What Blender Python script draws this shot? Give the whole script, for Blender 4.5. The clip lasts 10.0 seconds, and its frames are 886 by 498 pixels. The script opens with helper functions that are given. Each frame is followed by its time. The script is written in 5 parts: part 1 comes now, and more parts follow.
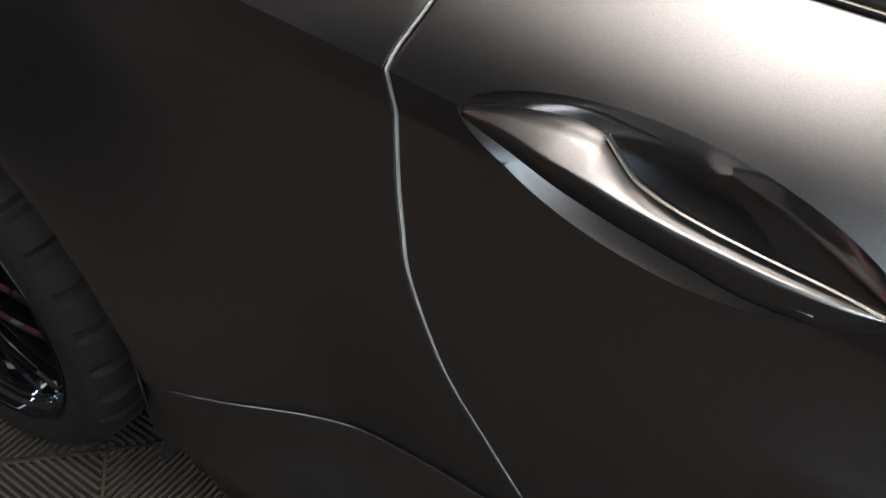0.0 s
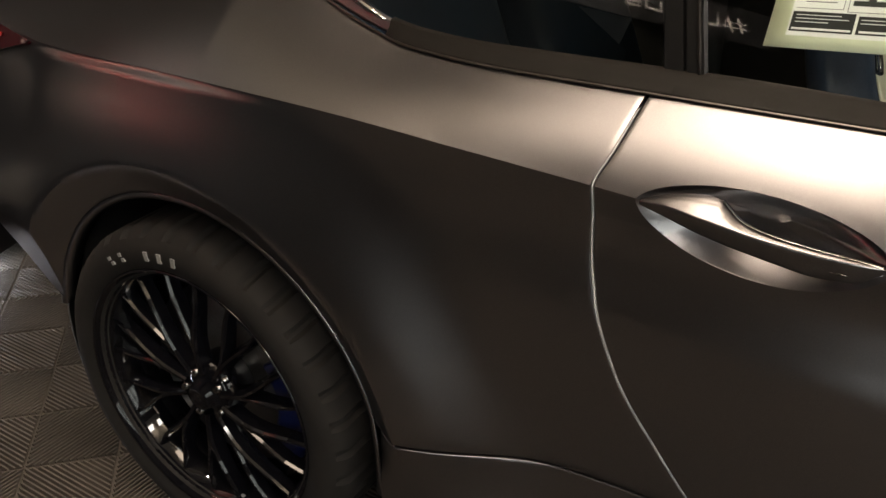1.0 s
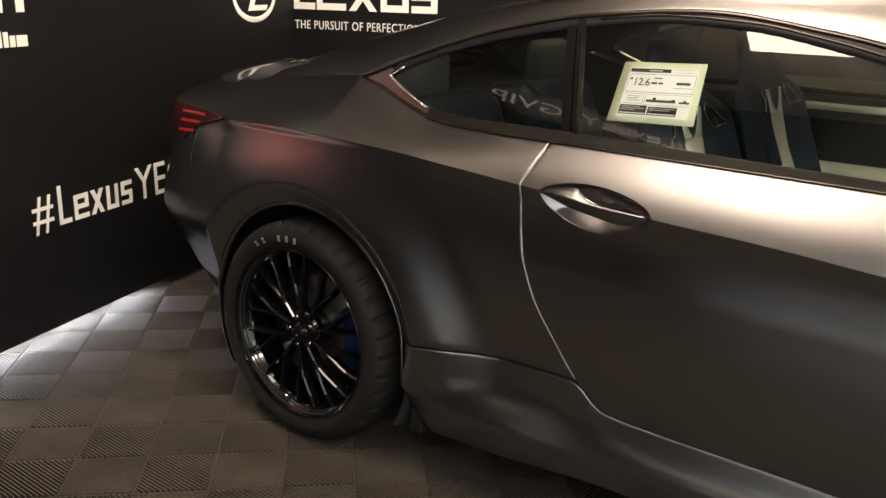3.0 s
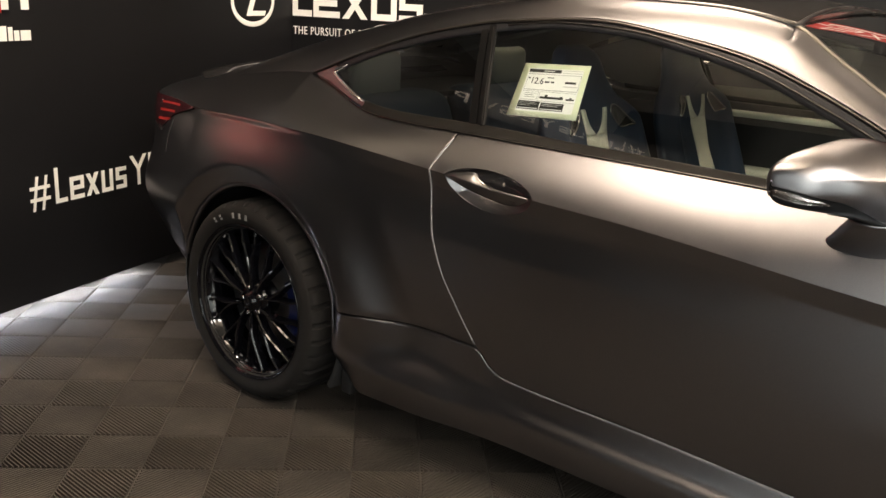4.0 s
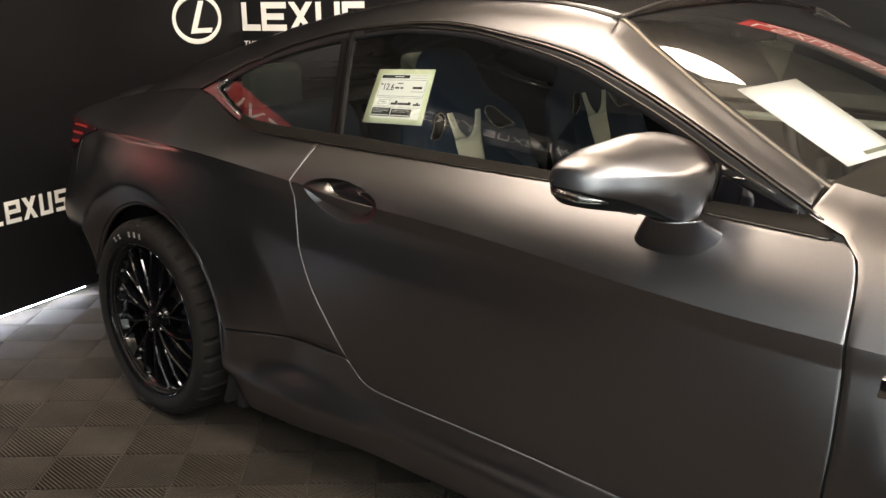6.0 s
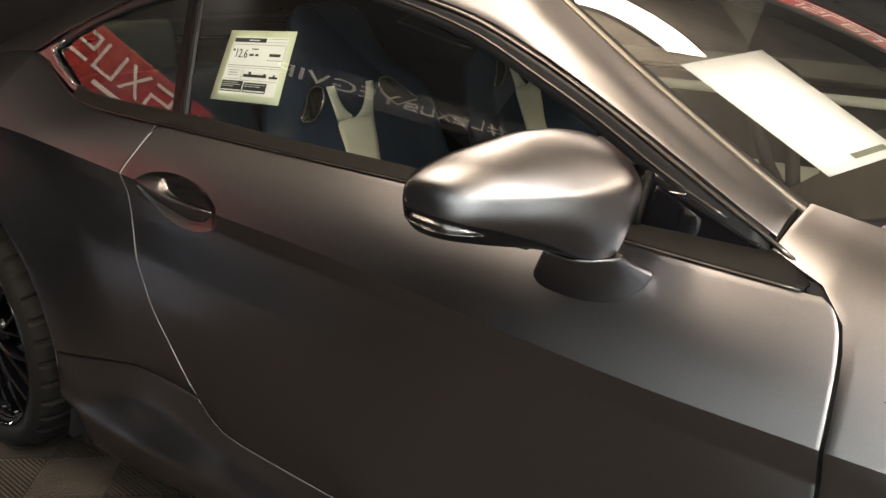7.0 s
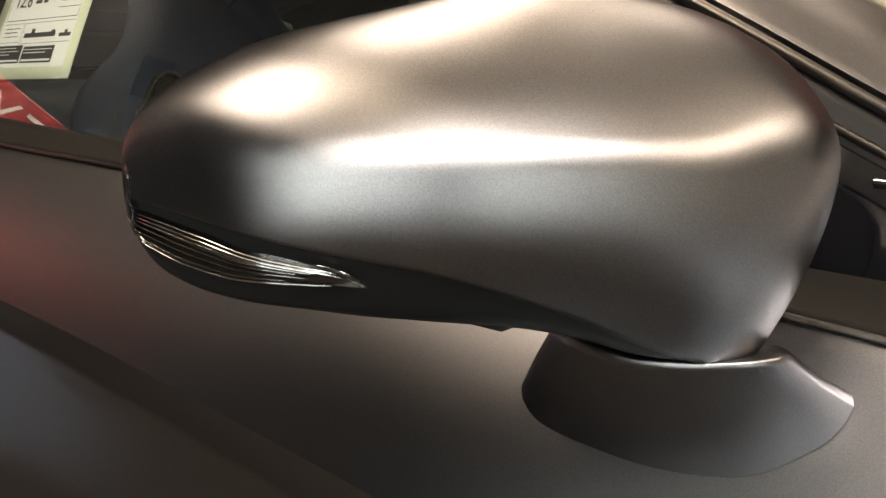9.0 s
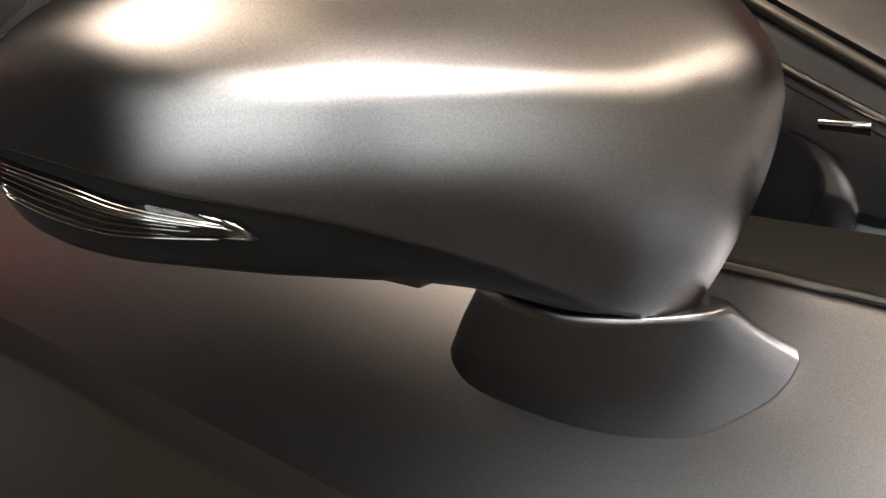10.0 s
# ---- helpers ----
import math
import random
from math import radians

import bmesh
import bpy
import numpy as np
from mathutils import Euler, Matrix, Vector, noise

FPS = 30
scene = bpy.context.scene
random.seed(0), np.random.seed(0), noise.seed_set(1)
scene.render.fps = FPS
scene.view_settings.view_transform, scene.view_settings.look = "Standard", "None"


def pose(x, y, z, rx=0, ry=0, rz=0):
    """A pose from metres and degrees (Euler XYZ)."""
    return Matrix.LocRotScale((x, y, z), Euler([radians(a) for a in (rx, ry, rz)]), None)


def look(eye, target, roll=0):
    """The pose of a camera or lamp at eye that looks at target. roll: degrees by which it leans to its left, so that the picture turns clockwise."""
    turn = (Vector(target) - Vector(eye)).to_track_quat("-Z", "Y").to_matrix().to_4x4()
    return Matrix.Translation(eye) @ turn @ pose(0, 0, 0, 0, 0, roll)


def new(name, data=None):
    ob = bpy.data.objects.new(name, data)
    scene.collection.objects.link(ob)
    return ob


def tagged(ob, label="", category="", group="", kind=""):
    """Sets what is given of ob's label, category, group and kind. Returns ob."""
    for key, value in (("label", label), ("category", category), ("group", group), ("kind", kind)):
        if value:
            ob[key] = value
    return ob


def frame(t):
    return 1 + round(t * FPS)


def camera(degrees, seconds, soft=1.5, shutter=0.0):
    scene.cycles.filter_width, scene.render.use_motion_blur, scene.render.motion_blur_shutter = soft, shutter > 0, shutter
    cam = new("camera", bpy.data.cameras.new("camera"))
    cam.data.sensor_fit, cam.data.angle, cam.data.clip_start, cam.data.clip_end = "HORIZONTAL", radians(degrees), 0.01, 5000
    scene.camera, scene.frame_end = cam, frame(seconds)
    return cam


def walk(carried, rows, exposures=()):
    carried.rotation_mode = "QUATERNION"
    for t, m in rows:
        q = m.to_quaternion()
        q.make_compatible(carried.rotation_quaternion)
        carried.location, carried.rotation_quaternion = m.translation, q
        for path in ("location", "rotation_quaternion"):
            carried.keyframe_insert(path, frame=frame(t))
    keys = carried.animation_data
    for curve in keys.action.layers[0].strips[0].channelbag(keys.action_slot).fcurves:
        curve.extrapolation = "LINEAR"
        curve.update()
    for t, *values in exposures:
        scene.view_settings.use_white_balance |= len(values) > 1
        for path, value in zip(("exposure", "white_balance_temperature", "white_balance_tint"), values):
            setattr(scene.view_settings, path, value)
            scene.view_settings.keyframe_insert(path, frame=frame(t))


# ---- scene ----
cam = camera(51.7, 10.0)
PATH = [
    (0, (1.038, -0.352, 1.218), (0.286, 0.882, -0.164), 2.7),
    (0.5, (1.082, -0.579, 1.258), (0.219, 0.806, 0.103), 0.2),
    (1, (1.127, -0.886, 1.333), (0.169, 0.609, 0.412), -1.7),
    (1.5, (1.207, -1.203, 1.352), (0.233, 0.375, 0.603), -1.2),
    (2, (1.386, -1.447, 1.332), (0.371, 0.155, 0.697), -0.1),
    (2.2, (1.486, -1.551, 1.37), (0.451, 0.041, 0.741), -0.0),
    (3.3, (2.003, -1.758, 1.364), (0.816, -0.249, 0.803), 1.7),
    (3.5, (2.094, -1.752, 1.362), (0.888, -0.257, 0.805), 2.0),
    (4, (2.31, -1.776, 1.358), (1.087, -0.292, 0.81), 2.5),
    (4.5, (2.479, -1.774, 1.376), (1.257, -0.288, 0.83), 2.3),
    (5, (2.596, -1.688, 1.37), (1.357, -0.215, 0.827), 1.8),
    (5.2, (2.639, -1.622, 1.372), (1.378, -0.167, 0.83), 1.4),
    (6.3, (2.659, -1.295, 1.369), (1.363, 0.125, 0.818), -1.3),
    (6.5, (2.604, -1.159, 1.373), (1.324, 0.267, 0.802), -1.3),
    (7, (2.463, -0.909, 1.341), (1.224, 0.529, 0.71), -0.1),
    (7.5, (2.3, -0.633, 1.275), (0.983, 0.72, 0.615), 0.9),
    (8, (2.127, -0.433, 1.19), (0.837, 0.962, 0.567), 0.8),
    (8.5, (2.056, -0.339, 1.123), (0.797, 1.12, 0.588), 0.3),
    (9, (2.044, -0.31, 1.096), (0.799, 1.19, 0.647), 0.3),
    (9.5, (2.027, -0.284, 1.074), (0.809, 1.243, 0.647), 0.5),
    (10, (2.033, -0.274, 1.082), (0.888, 1.28, 0.556), 0.1),
]
walk(cam, [(t, look(eye, target, roll)) for t, eye, target, roll in PATH],
     [(0, 0.0, 5700, 9), (0.7, 0.12, 6900, 15), (2, 0.28, 7000, 15), (3.5, 0.32, 6900, 15), (4.5, 0.36, 6800, 14), (6.5, 0.28, 6600, 13), (7.5, 0.24, 6900, 13), (8.5, 0.45, 6900, 13), (9, 0.38, 6900, 13), (10, 0.35, 6800, 14)])

# ---- light ----
world = bpy.data.worlds.new("world")
scene.world = world
world.use_nodes = True
world.node_tree.nodes["Background"].inputs[0].default_value = (0.9, 0.95, 1.0, 1)
world.node_tree.nodes["Background"].inputs[1].default_value = 0.02

YC = 0.92          # the car's centre line
XW, ZW = 0.012, 0.337  # rear axle

# ---- materials ----
def shader(name, colour, rough=0.5, metal=0.0, grain=0.0, scale=200.0, bump=0.0, coat=0.0, spec=0.5, blotch=0.0, blotch_scale=4.0, sheen=0.0):
    m = bpy.data.materials.new(name)
    m.use_nodes = True
    nt = m.node_tree
    b = nt.nodes["Principled BSDF"]
    b.inputs["Base Color"].default_value = (*colour, 1)
    b.inputs["Roughness"].default_value = rough
    b.inputs["Metallic"].default_value = metal
    b.inputs["Coat Weight"].default_value = coat
    b.inputs["Coat Roughness"].default_value = 0.08
    b.inputs["Specular IOR Level"].default_value = spec
    b.inputs["Sheen Weight"].default_value = sheen
    tc = nt.nodes.new("ShaderNodeTexCoord")
    if grain or bump:
        n = nt.nodes.new("ShaderNodeTexNoise")
        n.inputs["Scale"].default_value = scale
        n.inputs["Detail"].default_value = 3
        nt.links.new(tc.outputs["Object"], n.inputs["Vector"])
    last = None
    if grain:
        mx = nt.nodes.new("ShaderNodeMix")
        mx.data_type = "RGBA"
        mx.inputs["A"].default_value = (*[c * (1 - grain) for c in colour], 1)
        mx.inputs["B"].default_value = (*[min(1, c * (1 + grain)) for c in colour], 1)
        nt.links.new(n.outputs["Fac"], mx.inputs["Factor"])
        last = mx.outputs["Result"]
    if blotch:
        n2 = nt.nodes.new("ShaderNodeTexNoise")
        n2.inputs["Scale"].default_value = blotch_scale
        n2.inputs["Detail"].default_value = 5
        nt.links.new(tc.outputs["Object"], n2.inputs["Vector"])
        m2 = nt.nodes.new("ShaderNodeMix")
        m2.data_type, m2.blend_type = "RGBA", "MULTIPLY"
        ramp = nt.nodes.new("ShaderNodeMapRange")
        ramp.inputs["From Min"].default_value, ramp.inputs["From Max"].default_value = 0.3, 0.7
        ramp.inputs["To Min"].default_value, ramp.inputs["To Max"].default_value = 1 - blotch, 1.0
        nt.links.new(n2.outputs["Fac"], ramp.inputs["Value"])
        m2.inputs["Factor"].default_value = 1
        if last:
            nt.links.new(last, m2.inputs["A"])
        else:
            m2.inputs["A"].default_value = (*colour, 1)
        nt.links.new(ramp.outputs["Result"], m2.inputs["B"])
        last = m2.outputs["Result"]
        r2 = nt.nodes.new("ShaderNodeMapRange")
        r2.inputs["To Min"].default_value, r2.inputs["To Max"].default_value = rough * 0.9, min(1, rough * 1.12)
        nt.links.new(n2.outputs["Fac"], r2.inputs["Value"])
        nt.links.new(r2.outputs["Result"], b.inputs["Roughness"])
    if last:
        nt.links.new(last, b.inputs["Base Color"])
    if bump:
        bp = nt.nodes.new("ShaderNodeBump")
        bp.inputs["Strength"].default_value = bump
        bp.inputs["Distance"].default_value = 0.002
        nt.links.new(n.outputs["Fac"], bp.inputs["Height"])
        nt.links.new(bp.outputs["Normal"], b.inputs["Normal"])
    return m


def glass(name, tint, rough=0.0, gloss=2.0):
    m = bpy.data.materials.new(name)
    m.use_nodes = True
    nt = m.node_tree
    nt.nodes.remove(nt.nodes["Principled BSDF"])
    out = nt.nodes["Material Output"]
    fr = nt.nodes.new("ShaderNodeFresnel")
    fr.inputs[0].default_value = 1.52
    mul = nt.nodes.new("ShaderNodeMath")
    mul.operation = "MULTIPLY"
    mul.inputs[1].default_value = gloss
    tr = nt.nodes.new("ShaderNodeBsdfTransparent")
    tr.inputs[0].default_value = (*tint, 1)
    gl = nt.nodes.new("ShaderNodeBsdfGlossy")
    gl.inputs["Roughness"].default_value = rough
    mix = nt.nodes.new("ShaderNodeMixShader")
    nt.links.new(fr.outputs[0], mul.inputs[0])
    nt.links.new(mul.outputs[0], mix.inputs[0])
    nt.links.new(tr.outputs[0], mix.inputs[1])
    nt.links.new(gl.outputs[0], mix.inputs[2])
    nt.links.new(mix.outputs[0], out.inputs[0])
    return m


def glow(name, colour, strength):
    m = bpy.data.materials.new(name)
    m.use_nodes = True
    nt = m.node_tree
    b = nt.nodes["Principled BSDF"]
    b.inputs["Base Color"].default_value = (0.8, 0.8, 0.8, 1)
    b.inputs["Emission Color"].default_value = (*colour, 1)
    b.inputs["Emission Strength"].default_value = strength
    return m


def satin_paint(name, colour, rough):
    """Satin metallic lacquer: a soft metal lobe with fine flake over a dark ground."""
    m = bpy.data.materials.new(name)
    m.use_nodes = True
    nt = m.node_tree
    nt.nodes.remove(nt.nodes["Principled BSDF"])
    out = nt.nodes["Material Output"]
    tc = nt.nodes.new("ShaderNodeTexCoord")
    fl_ = nt.nodes.new("ShaderNodeTexNoise")
    fl_.inputs["Scale"].default_value, fl_.inputs["Detail"].default_value = 1500, 2
    nt.links.new(tc.outputs["Object"], fl_.inputs["Vector"])
    cr = nt.nodes.new("ShaderNodeMapRange")
    cr.inputs["From Min"].default_value, cr.inputs["From Max"].default_value = 0.3, 0.7
    cr.inputs["To Min"].default_value, cr.inputs["To Max"].default_value = 0.86, 1.14
    nt.links.new(fl_.outputs["Fac"], cr.inputs["Value"])
    cl = nt.nodes.new("ShaderNodeVectorMath")
    cl.operation = "SCALE"
    cl.inputs[0].default_value = colour
    nt.links.new(cr.outputs["Result"], cl.inputs["Scale"])
    wide = nt.nodes.new("ShaderNodeTexNoise")
    wide.inputs["Scale"].default_value, wide.inputs["Detail"].default_value = 2.5, 4
    nt.links.new(tc.outputs["Object"], wide.inputs["Vector"])
    rr = nt.nodes.new("ShaderNodeMapRange")
    rr.inputs["To Min"].default_value, rr.inputs["To Max"].default_value = rough - 0.03, rough + 0.03
    nt.links.new(wide.outputs["Fac"], rr.inputs["Value"])
    gl = nt.nodes.new("ShaderNodeBsdfAnisotropic")
    gl.distribution = "BECKMANN"
    nt.links.new(cl.outputs["Vector"], gl.inputs["Color"])
    nt.links.new(rr.outputs["Result"], gl.inputs["Roughness"])
    bp = nt.nodes.new("ShaderNodeBump")
    bp.inputs["Strength"].default_value, bp.inputs["Distance"].default_value = 0.07, 0.0005
    nt.links.new(fl_.outputs["Fac"], bp.inputs["Height"])
    nt.links.new(bp.outputs["Normal"], gl.inputs["Normal"])
    df = nt.nodes.new("ShaderNodeBsdfDiffuse")
    df.inputs["Color"].default_value = (0.02, 0.0195, 0.02, 1)
    mx = nt.nodes.new("ShaderNodeMixShader")
    mx.inputs[0].default_value = 0.78
    nt.links.new(df.outputs[0], mx.inputs[1])
    nt.links.new(gl.outputs[0], mx.inputs[2])
    nt.links.new(mx.outputs[0], out.inputs[0])
    return m


PAINT = satin_paint("satin_grey_paint", (0.43, 0.425, 0.447), 0.37)
BLACK_TRIM = shader("black_trim", (0.012, 0.012, 0.013), 0.38, grain=0.2, scale=400, bump=0.05)
BELT_TRIM = shader("belt_trim", (0.009, 0.008, 0.007), 0.5, grain=0.2, scale=300, spec=0.15)
PILLAR_TRIM = shader("pillar_trim", (0.005, 0.005, 0.005), 0.32, grain=0.2, scale=300, spec=0.2)
GLOSS_BLACK = shader("gloss_black", (0.003, 0.003, 0.004), 0.05, spec=0.5, coat=0.0)
CHROME = shader("chrome", (0.75, 0.75, 0.76), 0.12, 1.0)
FRAME_LINE = shader("satin_frame_line", (0.17, 0.16, 0.15), 0.3, 1.0, grain=0.2, scale=300)
DARK_CHROME = shader("dark_chrome", (0.32, 0.31, 0.30), 0.2, 1.0)
RUBBER = shader("tyre_rubber", (0.011, 0.0095, 0.0082), 0.8, grain=0.3, scale=90, bump=0.25, spec=0.25, blotch=0.35, blotch_scale=9)
TYRE_MARK = shader("tyre_marking", (0.2, 0.2, 0.19), 0.7, grain=0.3, scale=300)
SHUT = shader("shut_dark", (0.006, 0.006, 0.006), 0.7)
TINT = glass("door_glass", (0.9, 0.93, 0.87), gloss=2.5)
SMOKE = glass("quarter_glass", (0.5, 0.55, 0.5))
CLEAR = glass("screen_glass", (0.96, 0.97, 0.94), gloss=2.8)
TAIL_RED = shader("tail_lamp_red", (0.02, 0.0015, 0.003), 0.12, coat=0.8)
TAIL_BAR = shader("tail_lamp_bar", (0.22, 0.012, 0.010), 0.3)
CALIPER = shader("blue_caliper", (0.004, 0.008, 0.05), 0.35, coat=0.3)
DISC = shader("brake_disc", (0.28, 0.28, 0.28), 0.35, 1.0, grain=0.3, scale=300)
BLUE = shader("navy_leather", (0.016, 0.032, 0.058), 0.5, grain=0.25, scale=250, bump=0.3, blotch=0.3)
CREAM = shader("pale_leather", (0.72, 0.73, 0.58), 0.5, grain=0.06, scale=250, bump=0.2, blotch=0.12)
CABIN = shader("cabin_black", (0.012, 0.012, 0.012), 0.6, grain=0.3, scale=250, bump=0.3)
LINING = shader("head_lining", (0.5, 0.47, 0.40), 0.85, grain=0.1, scale=300, bump=0.3)
PAPER = shader("sticker_paper", (0.78, 0.82, 0.62), 0.6, grain=0.03, scale=60)
WHITE_PAPER = shader("white_paper", (0.9, 0.9, 0.88), 0.6, grain=0.02, scale=40)
PALE_EDGE = shader("pale_edge", (0.46, 0.46, 0.45), 0.45, grain=0.05, scale=200)
INK = shader("ink_black", (0.02, 0.02, 0.02), 0.6)
WALL = shader("black_backdrop", (0.0068, 0.0067, 0.0078), 0.5, grain=0.15, scale=600, bump=0.08, spec=0.3, blotch=0.25, blotch_scale=1.6)
LETTER = shader("white_vinyl", (0.85, 0.83, 0.78), 0.45, grain=0.03, scale=80)
TILE_MAT = shader("grey_floor_tile", (0.085, 0.070, 0.057), 0.75, grain=0.18, scale=120, bump=0.15, spec=0.3, blotch=0.6, blotch_scale=3.1)
nt_ = TILE_MAT.node_tree
info_, spread_, tone_ = nt_.nodes.new("ShaderNodeObjectInfo"), nt_.nodes.new("ShaderNodeMapRange"), nt_.nodes.new("ShaderNodeMix")
spread_.inputs["To Min"].default_value, spread_.inputs["To Max"].default_value = 0.74, 1.14
tone_.data_type, tone_.blend_type = "RGBA", "MULTIPLY"
tone_.inputs["Factor"].default_value = 1
nt_.links.new(info_.outputs["Random"], spread_.inputs["Value"])
nt_.links.new(nt_.nodes["Principled BSDF"].inputs["Base Color"].links[0].from_socket, tone_.inputs["A"])
nt_.links.new(spread_.outputs["Result"], tone_.inputs["B"])
nt_.links.new(tone_.outputs["Result"], nt_.nodes["Principled BSDF"].inputs["Base Color"])
# Shade between the tile ribs is put into this near-black base.
FLOOR_MAT = shader("floor_base", (0.012, 0.011, 0.010), 0.8)
CEIL = shader("ceiling_paint", (0.78, 0.74, 0.68), 0.9, grain=0.1, scale=60, blotch=0.2)
DARK_ROOM = shader("dark_wall", (0.055, 0.051, 0.048), 0.8, grain=0.1, scale=60, blotch=0.2)
PALE_BOUNCE = shader("pale_bounce", (0.26, 0.26, 0.24), 0.8, grain=0.1, scale=60, blotch=0.2)
RED = shader("red_vinyl", (0.38, 0.016, 0.013), 0.4, grain=0.08, scale=60)
LENS = glass("lamp_lens", (0.95, 0.95, 0.95))
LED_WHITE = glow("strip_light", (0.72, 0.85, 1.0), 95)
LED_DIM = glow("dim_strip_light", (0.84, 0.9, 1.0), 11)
PANEL_GLOW = glow("ceiling_panel_warm", (1.0, 0.84, 0.66), 12)
PANEL_COOL = glow("ceiling_panel_white", (1.0, 0.98, 0.90), 29)
# unseen cool source, its strength set by the car's reflections
DAYLIGHT = glow("added_daylight", (0.88, 0.97, 1.0), 2.4)
# glow added on top of the panels to lift the ceiling
CEILING_FILL = glow("ceiling_fill_glow", (1.0, 0.85, 0.66), 11)
SPOT_GLOW = glow("spot_glow", (1.0, 0.82, 0.55), 60)


# ---- mesh tools ----
def part(name, bm, mat, parent=None, label="", smooth=True, mods=()):
    me = bpy.data.meshes.new(name)
    bm.to_mesh(me)
    bm.free()
    for p in me.polygons:
        p.use_smooth = smooth
    for mm in (mat if isinstance(mat, (list, tuple)) else [mat]):
        me.materials.append(mm)
    ob = new(name, me)
    if parent is not None:
        ob.parent = parent
        ob.matrix_parent_inverse = parent.matrix_world.inverted() if parent.type == "EMPTY" and not parent.parent else Matrix()
    for kind, values in mods:
        md = ob.modifiers.new(kind.lower(), kind)
        if kind == "SOLIDIFY":
            md.thickness, md.offset = values
        elif kind == "BEVEL":
            md.width, md.segments, md.limit_method, md.angle_limit = values[0], values[1], "ANGLE", radians(35)
            md.harden_normals = False
        elif kind == "SUBSURF":
            md.levels = md.render_levels = values
    if label:
        ob["label"] = label
    return ob


def flip(bm):
    """The same mesh on the car's other side."""
    b2 = bm.copy()
    for v in b2.verts:
        v.co.y = 2 * YC - v.co.y
    bmesh.ops.reverse_faces(b2, faces=b2.faces)
    return b2


def pch(*knots):
    """A smooth monotone curve through knots (x, a, b, ...); returns a function of x that gives an array."""
    k = np.array(knots, float)
    xs, ys = k[:, 0], k[:, 1:]
    h = np.diff(xs)[:, None]
    d = np.diff(ys, axis=0) / h
    m = np.zeros_like(ys)
    m[0], m[-1] = d[0], d[-1]
    for i in range(1, len(xs) - 1):
        w1, w2 = 2 * h[i] + h[i - 1], h[i] + 2 * h[i - 1]
        with np.errstate(divide="ignore", invalid="ignore"):
            hm = (w1 + w2) / (w1 / d[i - 1] + w2 / d[i])
        m[i] = np.where(d[i - 1] * d[i] > 0, hm, 0)

    def f(x):
        x = min(max(x, xs[0]), xs[-1])
        i = min(int(np.searchsorted(xs, x, side="right")) - 1, len(xs) - 2)
        hh = xs[i + 1] - xs[i]
        t = (x - xs[i]) / hh
        r = (2*t**3 - 3*t**2 + 1) * ys[i] + (t**3 - 2*t**2 + t) * hh * m[i] + (3*t**2 - 2*t**3) * ys[i + 1] + (t**3 - t**2) * hh * m[i + 1]
        return r if len(r) > 1 else float(r[0])
    return f


def lin(a, b, n):
    return [a + (b - a) * i / (n - 1) for i in range(n)]


def grid(rows, closed=False, flipped=False):
    """Rows of equally many places become a mesh of quads."""
    bm = bmesh.new()
    vs = [[bm.verts.new(p) for p in row] for row in rows]
    n = len(rows[0])
    for i in range(len(rows) - 1):
        for j in range(n if closed else n - 1):
            q = [vs[i][j], vs[i][(j + 1) % n], vs[i + 1][(j + 1) % n], vs[i + 1][j]]
            if flipped:
                q.reverse()
            try:
                bm.faces.new(q)
            except ValueError:
                pass
    return bm


def join(a, b):
    me = bpy.data.meshes.new("tmp")
    b.to_mesh(me)
    b.free()
    a.from_mesh(me)
    bpy.data.meshes.remove(me)
    return a


def weld(bm, dist=0.0006):
    bmesh.ops.remove_doubles(bm, verts=bm.verts, dist=dist)
    return bm


def sharpen(bm, test):
    """Keep a hard fold along the edges whose middle passes the test."""
    for e in bm.edges:
        if test((e.verts[0].co + e.verts[1].co) / 2):
            e.smooth = False
    return bm


def outward(bm, centre):
    """Turn an open sheet so that most faces look away from centre."""
    c = Vector(centre)
    bm.normal_update()
    s = sum((f.calc_center_median() - c).dot(f.normal) * f.calc_area() for f in bm.faces)
    if s < 0:
        bmesh.ops.reverse_faces(bm, faces=bm.faces)
    return bm


def box(x0, x1, y0, y1, z0, z1, bevel=0.0, seg=2):
    bm = bmesh.new()
    bmesh.ops.create_cube(bm, size=1)
    for v in bm.verts:
        v.co = ((x0 + x1) / 2 + v.co.x * (x1 - x0), (y0 + y1) / 2 + v.co.y * (y1 - y0), (z0 + z1) / 2 + v.co.z * (z1 - z0))
    if bevel:
        bmesh.ops.bevel(bm, geom=bm.edges, offset=bevel, segments=seg, affect="EDGES", profile=0.5)
    return bm


def tube(points, radius, n=8, closed=False, flat=1.0, side=(0, 1, 0)):
    """A round or flattened bar along places; radius may be one per place."""
    pts = [Vector(p) for p in points]
    rows = []
    for i, p in enumerate(pts):
        a = pts[(i - 1) % len(pts)] if closed or i else pts[0]
        b = pts[(i + 1) % len(pts)] if closed or i < len(pts) - 1 else pts[-1]
        t = (b - a).normalized()
        u = Vector(side) - t * t.dot(Vector(side))
        u.normalize()
        w = t.cross(u)
        r = radius[i] if isinstance(radius, (list, tuple)) else radius
        rows.append([p + r * (math.cos(6.28318 * k / n) * w + flat * math.sin(6.28318 * k / n) * u) for k in range(n)])
    if closed:
        rows.append(rows[0])
    bm = grid(rows, closed=True)
    if closed:
        weld(bm, 1e-6)
    else:
        for row in (0, -1):
            vs = [min(bm.verts, key=lambda v: (v.co - q).length) for q in rows[row]]
            try:
                bm.faces.new(vs)
            except ValueError:
                pass
    bmesh.ops.recalc_face_normals(bm, faces=bm.faces)
    return bm


